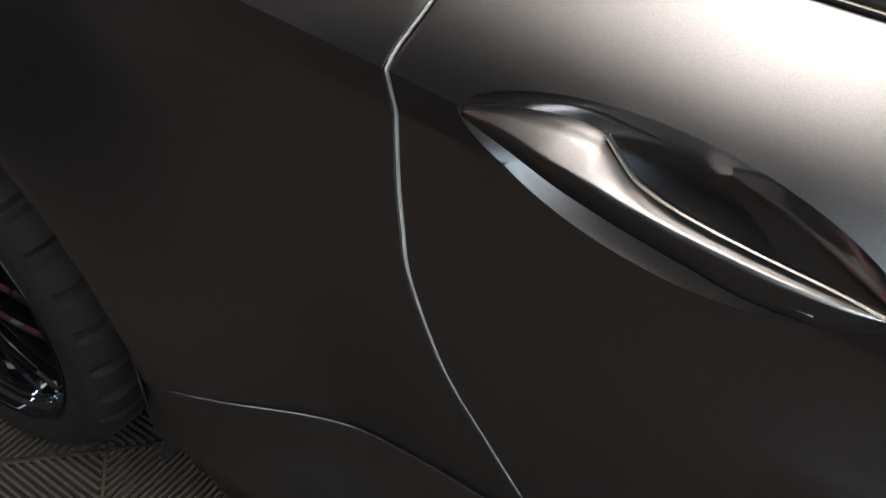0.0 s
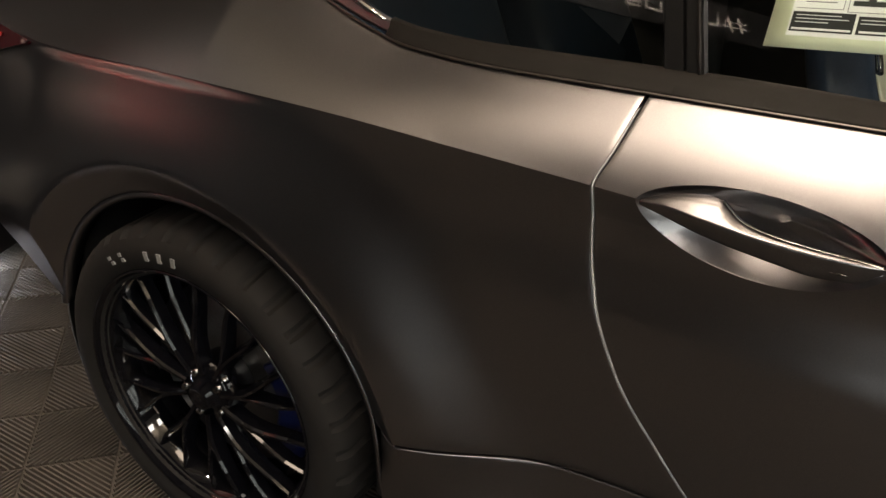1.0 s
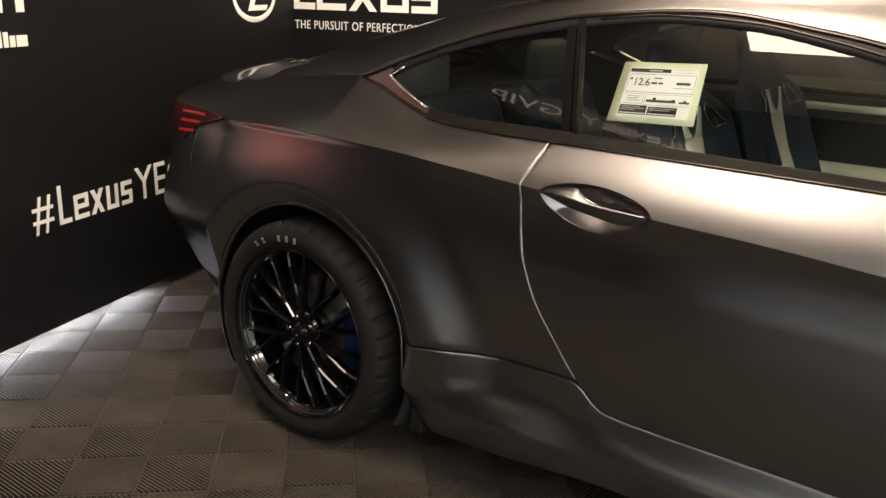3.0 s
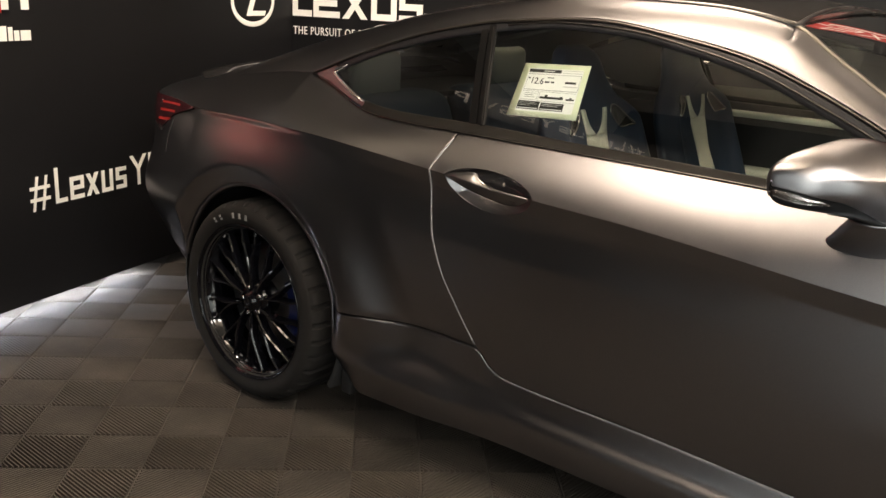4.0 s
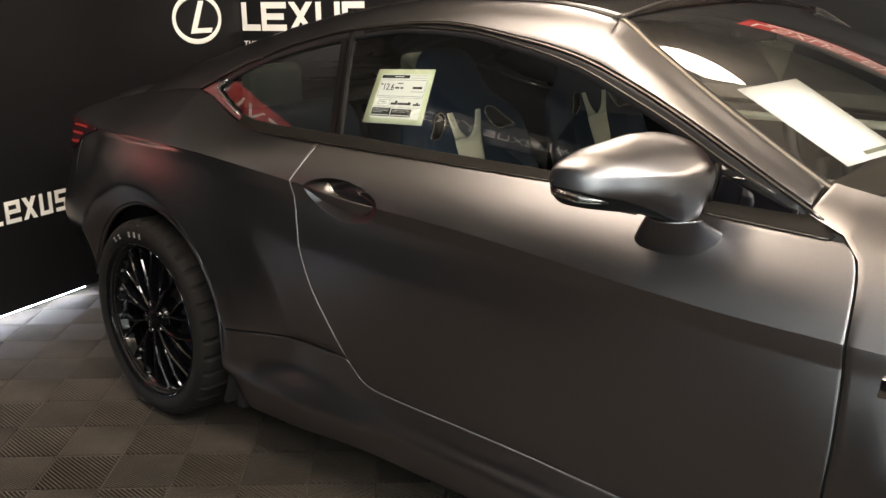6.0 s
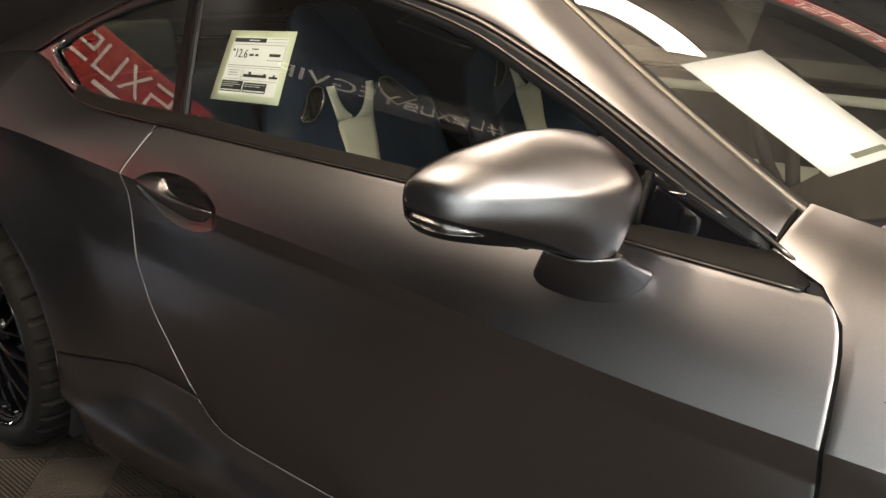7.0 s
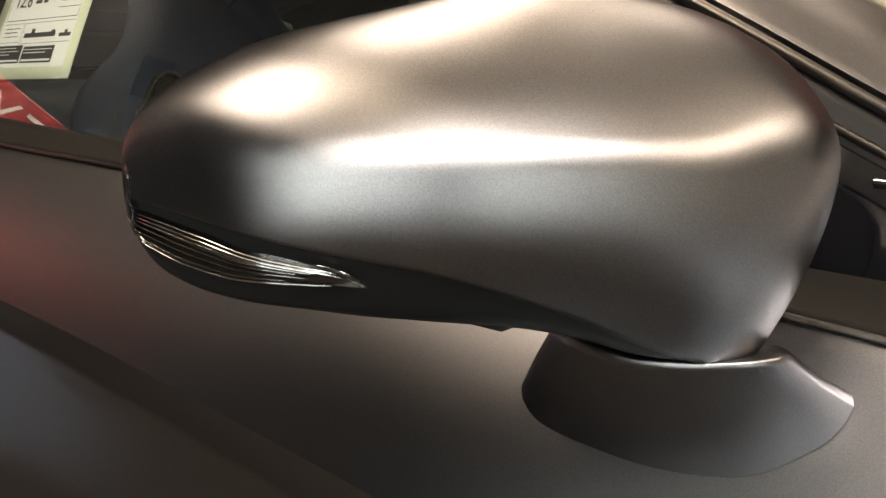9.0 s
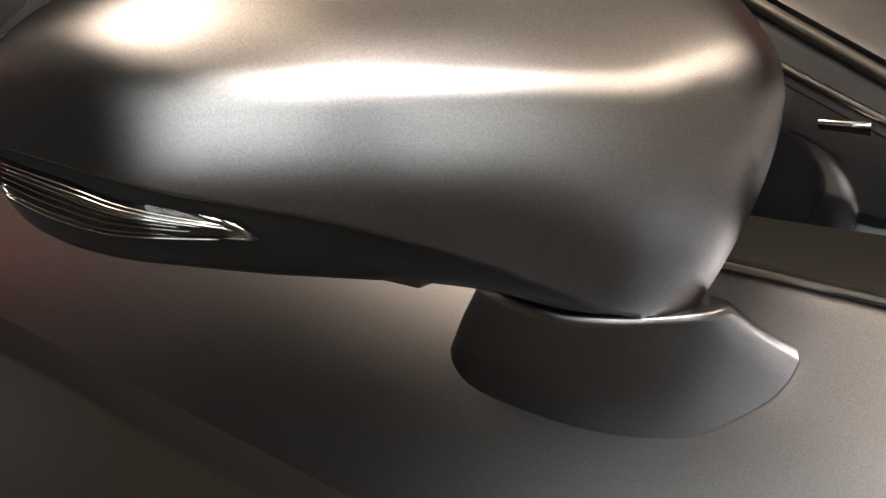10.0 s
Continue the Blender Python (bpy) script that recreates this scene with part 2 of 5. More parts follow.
def ring(cx, cz, y, r, n=64):
    return [(cx + r * math.cos(6.2831853 * i / n), y, cz + r * math.sin(6.2831853 * i / n)) for i in range(n)]


def lathe(profile, cx, cz, n=72):
    """profile: (y, r) from one side to the other, turned round an axle along y."""
    bm = grid([ring(cx, cz, y, r, n) for y, r in profile], closed=True)
    bmesh.ops.recalc_face_normals(bm, faces=bm.faces)
    return bm


def words(name, text, size, mat, m, parent=None, label="", depth=0.002, spacing=1.0, squeeze=1.0):
    cu = bpy.data.curves.new("tmp", "FONT")
    cu.body, cu.size, cu.extrude, cu.space_character = text, size, depth, spacing
    cu.resolution_u = 3
    tmp = bpy.data.objects.new("tmp", cu)
    me = bpy.data.meshes.new_from_object(tmp)
    bpy.data.objects.remove(tmp)
    bpy.data.curves.remove(cu)
    me.materials.append(mat)
    me.name = name
    me.transform(Matrix.Diagonal((squeeze, 1, 1, 1)))
    ob = new(name, me)
    ob.matrix_world = m
    if label:
        ob["label"] = label
    return ob

# ---- the room ----
def flat_wall(name, a, b, z0, z1, thick, mat, label):
    """A straight upright panel from a to b; its face looks to the left of the way from a to b."""
    a, b = Vector((*a, 0)), Vector((*b, 0))
    d = (b - a).normalized()
    n = Vector((-d.y, d.x, 0))
    bm = bmesh.new()
    c = [a, b, b - n * thick, a - n * thick]
    lo = [bm.verts.new((p.x, p.y, z0)) for p in c]
    hi = [bm.verts.new((p.x, p.y, z1)) for p in c]
    bm.faces.new(lo[::-1]), bm.faces.new(hi)
    for i in range(4):
        bm.faces.new((lo[i], lo[(i + 1) % 4], hi[(i + 1) % 4], hi[i]))
    bmesh.ops.recalc_face_normals(bm, faces=bm.faces)
    ob = part(name, bm, mat, smooth=False)
    return tagged(ob, label, "wall", kind="structure")


CORNER = (-1.745, 1.725)
SL = 0.28          # the rear backdrop's slant
REAR_A = (-1.262 + SL * 2.5, -2.5)
SIDE_B = (5.2, 1.725 + 0.26 * 6.945)
flat_wall("wall_rear", CORNER, REAR_A, 0.045, 2.6, 0.05, WALL, "black printed backdrop wall with white lettering behind the car")
flat_wall("wall_side", SIDE_B, CORNER, 0.045, 2.6, 0.05, WALL, "black printed backdrop wall with white logo beside the car")
# Unseen wall, kept pale to brighten what the door mirror's lower face reflects.
flat_wall("wall_front", (5.2, -1.2), SIDE_B, 0.0, 3.45, 0.1, PALE_BOUNCE, "unseen wall ahead of the car, made pale grey as a reflector")
GLAZED_Z = 2.75    # head of the glazed doors
# Both unseen: added to darken reflections and limit the glow on the flank.
flat_wall("wall_back", (-0.62, -2.5), (1.4, -2.5), 0.0, 3.45, 0.1, WALL, "unseen black wall set behind the viewer to keep reflections dark")
flat_wall("wall_return", (1.4, -2.6), (1.4, -4.2), 0.0, 3.45, 0.1, DARK_ROOM, "unseen dark wall added to screen the glazed doors' glow")
flat_wall("wall_back_top", (1.4, -4.2), (5.2, -4.2), GLAZED_Z, 3.45, 0.1, DARK_ROOM, "plain dark wall over the glazed doors")


flat_wall("wall_front_top", (5.2, -4.2), (5.2, -1.0), GLAZED_Z, 3.45, 0.1, DARK_ROOM, "plain dark wall over the glazed doors")


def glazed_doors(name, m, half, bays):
    """An unseen glazed opening behind the camera; pale glow outside added for cool reflections."""
    root = new(name)
    root.matrix_world = m
    tagged(root, "unseen glazed shop doors with grey frames, placed for cool reflections", "window", kind="structure")
    parts = []
    edges = lin(-half + 0.03, half - 0.03, bays + 1)
    for x in edges:
        parts.append(part("window_frame", box(x - 0.03, x + 0.03, -0.09, -0.03, 0.0, GLAZED_Z, 0.004), DARK_CHROME, smooth=False))
    for z in (0.04, 1.0, GLAZED_Z - 0.04):
        parts.append(part("window_frame", box(-half, half, -0.085, -0.035, z - 0.03, z + 0.03, 0.004), DARK_CHROME, smooth=False))
    for a, b in zip(edges, edges[1:]):
        o = part("pane", box(a + 0.03, b - 0.03, -0.063, -0.057, 0.07, GLAZED_Z - 0.07), CLEAR, smooth=False)
        o.visible_shadow = False
        parts.append(o)
    for o in parts:
        o.parent = root
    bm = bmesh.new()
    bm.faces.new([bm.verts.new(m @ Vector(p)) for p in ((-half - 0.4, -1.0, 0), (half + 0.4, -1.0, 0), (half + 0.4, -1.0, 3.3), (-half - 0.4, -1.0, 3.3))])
    tagged(part("backdrop", bm, DAYLIGHT, smooth=False), "glowing pale daylight sheet behind the unseen glazed doors", "backdrop", kind="structure")


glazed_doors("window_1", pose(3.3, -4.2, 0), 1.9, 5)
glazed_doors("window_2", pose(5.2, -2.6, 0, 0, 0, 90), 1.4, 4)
flat_wall("wall_west", (-3.2, 4.2), (-3.2, -4.2), 0.0, 3.45, 0.1, DARK_ROOM, "plain dark wall of the delivery bay")
flat_wall("wall_north", (5.4, 4.2), (-3.2, 4.2), 0.0, 3.45, 0.1, DARK_ROOM, "plain dark wall of the delivery bay")
LIGHT_Z, CEILING_Z = 3.0, 3.45
ce = part("ceiling", box(-3.3, 5.5, -4.3, 4.3, CEILING_Z, CEILING_Z + 0.1), CEIL, smooth=False)
tagged(ce, "plain matt ceiling over the delivery bay", "ceiling", kind="structure")
fl = part("floor", box(-3.3, 5.5, -4.3, 4.3, -0.06, -0.013), FLOOR_MAT, smooth=False)
tagged(fl, "floor of grey ribbed interlocking plastic tiles", "floor", kind="structure")

# Unseen board, added and tilted so its lettering reflects in the door glass.
bn = part("reflection_board", box(-0.70, 0.70, -0.012, 0.0, 1.90, 2.06, 0.003), WALL, smooth=False)
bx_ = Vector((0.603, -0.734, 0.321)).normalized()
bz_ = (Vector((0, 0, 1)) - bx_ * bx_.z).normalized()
BOARD = Matrix((bx_, bz_.cross(bx_), bz_)).transposed().to_4x4()
BOARD.translation = Vector((-0.03, -1.10, 2.03)) - bz_ * 1.98
bn.matrix_world = BOARD
tagged(bn, "unseen black board tilted so its white hashtag shows in the door glass", "banner")
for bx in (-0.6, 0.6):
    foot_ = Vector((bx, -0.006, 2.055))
    up_ = BOARD.inverted().to_3x3() @ Vector((0, 0, 3.45 - (BOARD @ foot_).z))
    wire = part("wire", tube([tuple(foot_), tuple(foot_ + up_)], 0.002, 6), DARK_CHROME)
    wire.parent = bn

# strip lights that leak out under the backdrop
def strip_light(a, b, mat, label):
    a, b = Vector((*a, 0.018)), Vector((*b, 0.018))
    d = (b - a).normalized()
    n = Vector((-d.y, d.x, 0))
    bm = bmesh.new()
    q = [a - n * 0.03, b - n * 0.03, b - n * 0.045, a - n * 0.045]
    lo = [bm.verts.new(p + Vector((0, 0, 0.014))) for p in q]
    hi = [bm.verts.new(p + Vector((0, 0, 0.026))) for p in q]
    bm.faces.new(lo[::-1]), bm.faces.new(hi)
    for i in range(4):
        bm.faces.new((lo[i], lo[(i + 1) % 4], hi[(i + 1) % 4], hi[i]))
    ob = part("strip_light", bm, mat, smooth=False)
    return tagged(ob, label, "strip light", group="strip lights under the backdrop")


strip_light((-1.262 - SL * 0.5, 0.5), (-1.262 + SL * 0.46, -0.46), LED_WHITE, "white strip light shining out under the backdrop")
# Out-of-view run, added and dimmed until its reflected band suits the flank.
strip_light((-1.262 + SL * 0.46, -0.46), (-1.262 + SL * 1.4, -1.4), LED_DIM, "unseen further run of the strip light, dimmed for its reflection on the car")


def ceiling_light(x, y, w, d, mat, turn=0.0):
    """A panel on wires that shines down; a weaker top glow is added to brighten the ceiling."""
    root = new("ceiling_light")
    root.matrix_world = pose(x, y, LIGHT_Z, 0, 0, turn)
    tagged(root, "bright rectangular light panel on wires, with an added glow on top", "ceiling light", group="ceiling lights")
    f = part("frame", box(-w / 2 - 0.02, w / 2 + 0.02, -d / 2 - 0.02, d / 2 + 0.02, -0.03, -0.004, 0.004), CEIL, smooth=False)
    g = part("diffuser", box(-w / 2, w / 2, -d / 2, d / 2, -0.036, -0.029), mat, smooth=False)
    u = part("fill_sheet", box(-w / 2, w / 2, -d / 2, d / 2, -0.006, 0.002), CEILING_FILL, smooth=False)
    parts = [f, g, u]
    for wx in (-0.8, 0.8):
        parts.append(part("wire", tube([(wx * w / 2, 0, 0.0), (wx * w / 2, 0, CEILING_Z - LIGHT_Z)], 0.002, 6), DARK_CHROME))
    for o in parts:
        o.parent = root
    return root


ceiling_light(0.70, -0.70, 0.6, 1.2, PANEL_GLOW, 0)
ceiling_light(3.3, -0.8, 0.6, 1.2, PANEL_COOL, 0)
ceiling_light(1.45, 1.99, 0.8, 0.17, PANEL_GLOW, -33)
# added over the car to brighten the roof and the mirror cap
ceiling_light(0.55, 1.55, 0.6, 1.2, PANEL_GLOW, 0)
# added out of view for more overhead brightness
ceiling_light(3.3, -2.7, 0.6, 1.2, PANEL_COOL, 0)
ceiling_light(4.3, 1.2, 0.6, 1.2, PANEL_GLOW, 0)


def spot_lamp(x, y, aim):
    root = new("spot_lamp")
    root.matrix_world = Matrix.Translation((x, y, LIGHT_Z - 0.12))
    tagged(root, "small warm spot lamp hung under the ceiling", "spot lamp", group="spot lamps")
    q = (Vector(aim) - Vector((x, y, LIGHT_Z - 0.12))).to_track_quat("-Z", "Y").to_matrix().to_4x4()
    bm = grid([[(r * math.cos(6.2832 * i / 24), r * math.sin(6.2832 * i / 24), z) for i in range(24)] for z, r in ((0.06, 0.03), (0.055, 0.04), (-0.03, 0.05), (-0.05, 0.05), (-0.05, 0.044), (-0.03, 0.044))], closed=True)
    bm.transform(q)
    h = part("housing", bm, CABIN)
    bm = bmesh.new()
    bmesh.ops.create_circle(bm, cap_ends=True, segments=24, radius=0.043, matrix=Matrix.Translation((0, 0, -0.04)))
    bm.transform(q)
    b = part("bulb", bm, SPOT_GLOW)
    bm = tube([(0, 0, 0.05), (0, 0, CEILING_Z - LIGHT_Z + 0.12)], 0.008)
    s = part("stem", bm, CABIN)
    for o in (h, b, s):
        o.parent = root
    return root


spot_lamp(1.6, -0.3, (1.6, 0.1, 0.9))


def added_spot(x, y, aim, watts):
    """An unseen track spot, added to brighten lettering and the floor before it."""
    root = spot_lamp(x, y, aim)
    ld = bpy.data.lights.new("spot_fill", "SPOT")
    ld.energy, ld.color, ld.spot_size, ld.spot_blend, ld.shadow_soft_size = watts, (1.0, 0.93, 0.82), radians(68), 0.9, 0.04
    lo = new("spot_fill", ld)
    way = (Vector(aim) - root.matrix_world.translation).normalized()
    lo.matrix_world = look(root.matrix_world.translation + way * 0.07, aim)


added_spot(-0.75, -0.72, (-1.2, 0.0, 0.5), 190)
added_spot(-0.35, 0.9, (-1.6, 1.85, 1.35), 160)
# lifts the unseen board so its lettering shows in the door glass
added_spot(0.95, -0.35, (-0.03, -1.10, 2.03), 70)

# ---- the car: curves that all panels share ----
def glass_y(x, z):
    return 0.168 + 0.46 * (z - 1.0) + 0.15 * (z - 1.12) ** 2 + 0.03 * (x - 1.1) ** 2


CREASE = pch((-0.6, 0.165, 0.93), (-0.36, 0.105, 0.928), (-0.1, 0.062, 0.935), (0.286, 0.052, 0.925), (0.557, 0.058, 0.904), (0.742, 0.061, 0.889), (1.065, 0.052, 0.867), (1.35, 0.052, 0.853), (1.6, 0.053, 0.833), (1.79, 0.054, 0.816), (2.0, 0.056, 0.802), (2.19, 0.058, 0.797), (2.6, 0.06, 0.79), (3.1, 0.09, 0.76), (3.4, 0.2, 0.72))
RAIL_Z = pch((0.079, 1.082), (0.214, 1.137), (0.351, 1.187), (0.57, 1.248), (0.775, 1.283), (1.06, 1.301), (1.338, 1.269), (1.495, 1.238), (1.643, 1.188), (1.78, 1.13), (1.906, 1.07), (2.019, 1.015), (2.077, 0.987), (2.13, 0.957))
BELT_Z = pch((0.079, 1.082), (0.206, 1.045), (0.337, 1.006), (0.403, 0.993), (0.553, 0.986), (0.766, 0.984), (1.016, 0.982), (1.28, 0.979), (1.6, 0.974), (1.99, 0.954), (2.135, 0.946))
GLASS_TOP = pch((0.19, 1.093), (0.24, 1.118), (0.361, 1.166), (0.581, 1.224), (0.758, 1.254), (0.976, 1.275), (1.16, 1.268), (1.337, 1.24), (1.508, 1.2), (1.668, 1.14), (1.78, 1.093), (1.9, 1.036), (2.04, 0.978))
GLASS_LOW = pch((0.19, 1.091), (0.26, 1.058), (0.357, 1.022), (0.42, 1.012), (0.544, 1.006), (0.831, 1.006), (1.089, 0.999), (1.266, 0.995), (1.596, 0.987), (1.929, 0.975), (2.04, 0.973))


def rail(x):
    if x < 0.079:
        return TAILBELT(x)
    z = RAIL_Z(x)
    return np.array([glass_y(x, z), z])


def ramp01(x, a, b):
    t = min(max((x - a) / (b - a), 0), 1)
    return t * t * (3 - 2 * t)


TAILBELT = pch((-0.36, 0.285, 1.035), (-0.2, 0.262, 1.055), (-0.05, 0.25, 1.073), (0.079, glass_y(0.079, 1.082), 1.082))
FRONTMID = pch((2.135, 0.14384, 0.946), (2.4, 0.158, 0.93), (2.8, 0.19, 0.885), (3.2, 0.27, 0.81), (3.45, 0.45, 0.73))
FRONTBELT = pch((2.135, 0.25, 1.018), (2.22, 0.25, 1.005), (2.4, 0.255, 0.993), (2.8, 0.29, 0.945), (3.2, 0.36, 0.86), (3.45, 0.5, 0.75))


def belt(x):
    if x < 0.079:
        return TAILBELT(x)
    if x > 2.135:
        return FRONTBELT(x)
    z = BELT_Z(x)
    return np.array([glass_y(x, z) - 0.024 * ramp01(x, 0.12, 0.6) - 0.012 * ramp01(x, 1.5, 2.1), z])


# roof edge (drip line) and centre line
DRIP = pch((-0.36, 0.40, 1.075), (-0.1, 0.385, 1.15), (0.3, 0.375, 1.248), (0.6, 0.38, 1.306), (1.0, 0.395, 1.352), (1.3, 0.385, 1.345), (1.555, 0.355, 1.306), (1.652, 0.335, 1.249), (1.79, 0.306, 1.168), (1.915, 0.283, 1.098), (2.027, 0.262, 1.038), (2.1, 0.25, 1.0))
CENTRE = pch((-0.95, 1.010), (-0.75, 1.028), (-0.55, 1.05), (-0.36, 1.09), (-0.27, 1.12), (0.0, 1.215), (0.27, 1.30), (0.5, 1.35), (0.8, 1.384), (1.0, 1.392), (1.2, 1.388), (1.4, 1.37), (1.555, 1.345))

BULGE = pch((1.5, 0.0), (1.9, 0.02), (2.19, 0.14), (2.3, 0.24), (2.6, 0.28), (3.4, 0.1))   # how far the flank leans out below the crease towards the front
FLARE = 0.453      # the wheel arch's flare is widest at this radius and rolls in below it
SEC_REAR = pch((0.15, 0.07), (0.30, 0.045), (0.36, 0.034), (0.42, 0.024), (0.52, 0.015), (0.61, 0.010), (0.68, 0.010), (0.73, 0.0165), (0.78, 0.021), (0.82, 0.018))
SEC_FRONT = pch((0.15, 0.075), (0.30, 0.05), (0.42, 0.030), (0.55, 0.020), (0.68, 0.015), (0.78, 0.011), (0.83, 0.008))


def side_y(x, z):
    """The outer skin below the windows, as a distance across the car."""
    cy, cz = CREASE(x)
    if z <= cz:
        k = ramp01(x, 1.1, 1.9)
        fade = min(1, (cz - z) / 0.045)
        zz = z + (0.85 - cz) * 0.5
        y = cy + fade * ((1 - k) * SEC_REAR(zz) * (0.25 + 0.75 * ramp01(x, 0.35, 0.85)) + k * SEC_FRONT(zz))
        if x > 1.5:
            y -= BULGE(x) * min(cz - z, 0.26)
        for wx in (XW, XW + 2.73):
            d = math.hypot(x - wx, z - ZW)
            if d < 1.0:
                fr = ramp01(abs(x - wx) / max(d, 0.01), 0.5, 0.95)
                q = max(d, FLARE) - FLARE
                f = -0.003 + (0.26 * q + 1.13 * q * q if wx < 1 else 0.9 * q) + 0.62 * max(FLARE - d, 0)
                h = max(0.04 - abs(y - f), 0) / 0.04
                low = min(y, f) - h * h * 0.04 * 0.25
                y = low + (y - low) * ramp01(z, cz - 0.015, cz)
        return y
    by, bz = belt(x)
    if x > 2.135:
        my, mz = FRONTMID(x)
        if z > mz:
            t = min((z - mz) / max(bz - mz, 1e-4), 1.0)
            return my + (by - my) * t - 0.006 * math.sin(math.pi * t)
        by, bz = my, mz
    t = (z - cz) / max(bz - cz, 1e-4)
    return cy + (by - cy) * t - 0.007 * math.sin(math.pi * min(t, 1))


GAP_R = pch((0.30, 1.06), (0.345, 1.02), (0.357, 0.998), (0.375, 0.957), (0.422, 0.915), (0.52, 0.844), (0.608, 0.788), (0.725, 0.746), (0.805, 0.7345), (0.889, 0.7385), (0.93, 0.754), (0.984, 0.770), (1.1, 0.80))
GAP_F = pch((0.30, 2.162), (0.44, 2.178), (0.64, 2.192), (0.79, 2.191), (0.864, 2.186), (0.906, 2.178), (0.935, 2.163), (0.948, 2.143), (1.0, 2.10))
DOOR_LOW = pch((0.90, 0.44), (0.915, 0.422), (0.957, 0.375), (1.0, 0.3565), (1.1, 0.350), (1.4, 0.344), (1.75, 0.328), (2.2, 0.308))


def panel(left, right, low, n1, n2, nu, skip=None, top=None, reach=None):
    """A skin panel between two upright edges (functions of z) and a lower edge (function of x); one row lies on the crease."""
    def level(k, x):
        cz = CREASE(x)[1]
        if k <= n1:
            lo = low(x)
            s = 1 - (1 - k / n1) ** 1.5
            return lo + (cz - lo) * s
        hi = top(x) if top else belt(x)[1]
        return cz + (hi - cz) * ((k - n1) / n2) ** 1.3

    rows = []
    for k in range(n1 + n2 + 1):
        ends = []
        for edge, x in ((left, 0.8), (right, 2.1)):
            z = 0.6
            for _ in range(40):
                x = x + 0.5 * (edge(z) - x)
                z = level(k, x)
            ends.append(x)
        row = []
        for i in range(nu + 1):
            x = ends[0] + (ends[1] - ends[0]) * i / nu
            z = level(k, x)
            row.append((x, side_y(x, z), z))
        rows.append(row)
    return rows


SKIN = [("SOLIDIFY", (0.012, -1.0)), ("BEVEL", (0.0018, 2))]
car = new("car")
car.matrix_world = Matrix.Translation((1.37, YC, 0))
bpy.context.view_layer.update()
tagged(car, "satin dark grey two-door coupe parked before a black backdrop", "car")


def cpart(name, bm, mat, parent=None, label="", smooth=True, mods=()):
    """A part of the car given in the room's coordinates."""
    ob = part(name, bm, mat, None, label, smooth, mods)
    ob.parent = parent or car
    off = Matrix.Translation((-1.37, -YC, 0))
    if parent is None:
        ob.matrix_parent_inverse = off
    return ob


def cboth(name, bm, mat, parents=(None, None), label="", smooth=True, mods=(), shade=True):
    other = flip(bm)
    pair = cpart(name, bm, mat, parents[0], label, smooth, mods), cpart(name, other, mat, parents[1], label, smooth, mods)
    for ob in pair:
        ob.visible_shadow = shade
    return pair


# -- door, with the hollow behind its handle --
HC, HA = (0.934, 0.876), 0.143   # the hollow's centre and half length


def hollow_edge(a):
    """A pointed oval, tips at front and rear, deeper below than above."""
    c, s = math.cos(a), math.sin(a)
    x = HA * c
    z = 0.037 * s ** 1.25 if s > 0 else -0.071 * abs(s) ** (1.05 if c < 0 else 1.2)
    z -= 0.007 * c
    return HC[0] + x, HC[1] + z


def on_crease(p):
    c = CREASE(p.x)
    return abs(p.z - c[1]) < 0.0012 and abs(p.y - c[0]) < 0.002


door_rows = panel(GAP_R, GAP_F, DOOR_LOW, 64, 20, 250, top=lambda x: BELT_Z(min(x, 2.135)))
bm = grid(door_rows)


def in_hollow(x, z):
    """Below 1 inside the hollow's outline."""
    dz = z - HC[1] + 0.007 * (x - HC[0]) / HA
    a = math.atan2(dz / (0.037 if dz > 0 else 0.071), (x - HC[0]) / HA)
    ex, ez = hollow_edge(a)
    return math.hypot(x - HC[0], z - HC[1]) / math.hypot(ex - HC[0], ez - HC[1]), ex, ez


bmesh.ops.delete(bm, geom=[f for f in bm.faces if in_hollow(f.calc_center_median().x, f.calc_center_median().z)[0] < 1.0], context="FACES")
ends = {}
for e in bm.edges:
    if e.is_boundary and all(0.77 < v.co.x < 1.12 and 0.77 < v.co.z < 0.94 and in_hollow(v.co.x, v.co.z)[0] < 1.5 for v in e.verts):
        for v in e.verts:
            ends.setdefault(v, []).append(e)
ends = {v: es for v, es in ends.items() if len(es) == 2}
start = min(ends, key=lambda v: v.co.x)
order, prev, cur = [start], None, start
while True:
    ed = [e for e in ends[cur] if e is not prev][0]
    cur, prev = ed.other_vert(cur), ed
    if cur is start:
        break
    order.append(cur)
angles = []
for v in order:
    dz = v.co.z - HC[1] + 0.007 * (v.co.x - HC[0]) / HA
    a = math.atan2(dz / (0.037 if dz > 0 else 0.071), (v.co.x - HC[0]) / HA)
    while angles and a - angles[-1] > math.pi:
        a -= 2 * math.pi
    while angles and a - angles[-1] < -math.pi:
        a += 2 * math.pi
    angles.append(a)
lap = math.copysign(2 * math.pi, angles[-1] - angles[0])
for _ in range(12):                                   # even steps round the rim
    angles = [a * 0.5 + 0.25 * (angles[i - 1] - (lap if i == 0 else 0) + angles[(i + 1) % len(angles)] + (lap if i == len(angles) - 1 else 0)) for i, a in enumerate(angles)]
for v, a in zip(order, angles):
    ex, ez = hollow_edge(a)
    v.co = (ex, side_y(ex, ez), ez)
rings = [order]
edge_places = [v.co.copy() for v in order]
# the bowl falls away more steeply under its upper lip than from its lower one
for shrink in (0.95, 0.89, 0.83, 0.76, 0.69, 0.61, 0.52, 0.42, 0.3, 0.17):
    inset = 1 - shrink
    depth_up = 0.056 * math.sin(math.pi / 2 * min(1, inset / 0.55))
    depth_low = 0.0875 * inset - 0.033 * inset ** 3
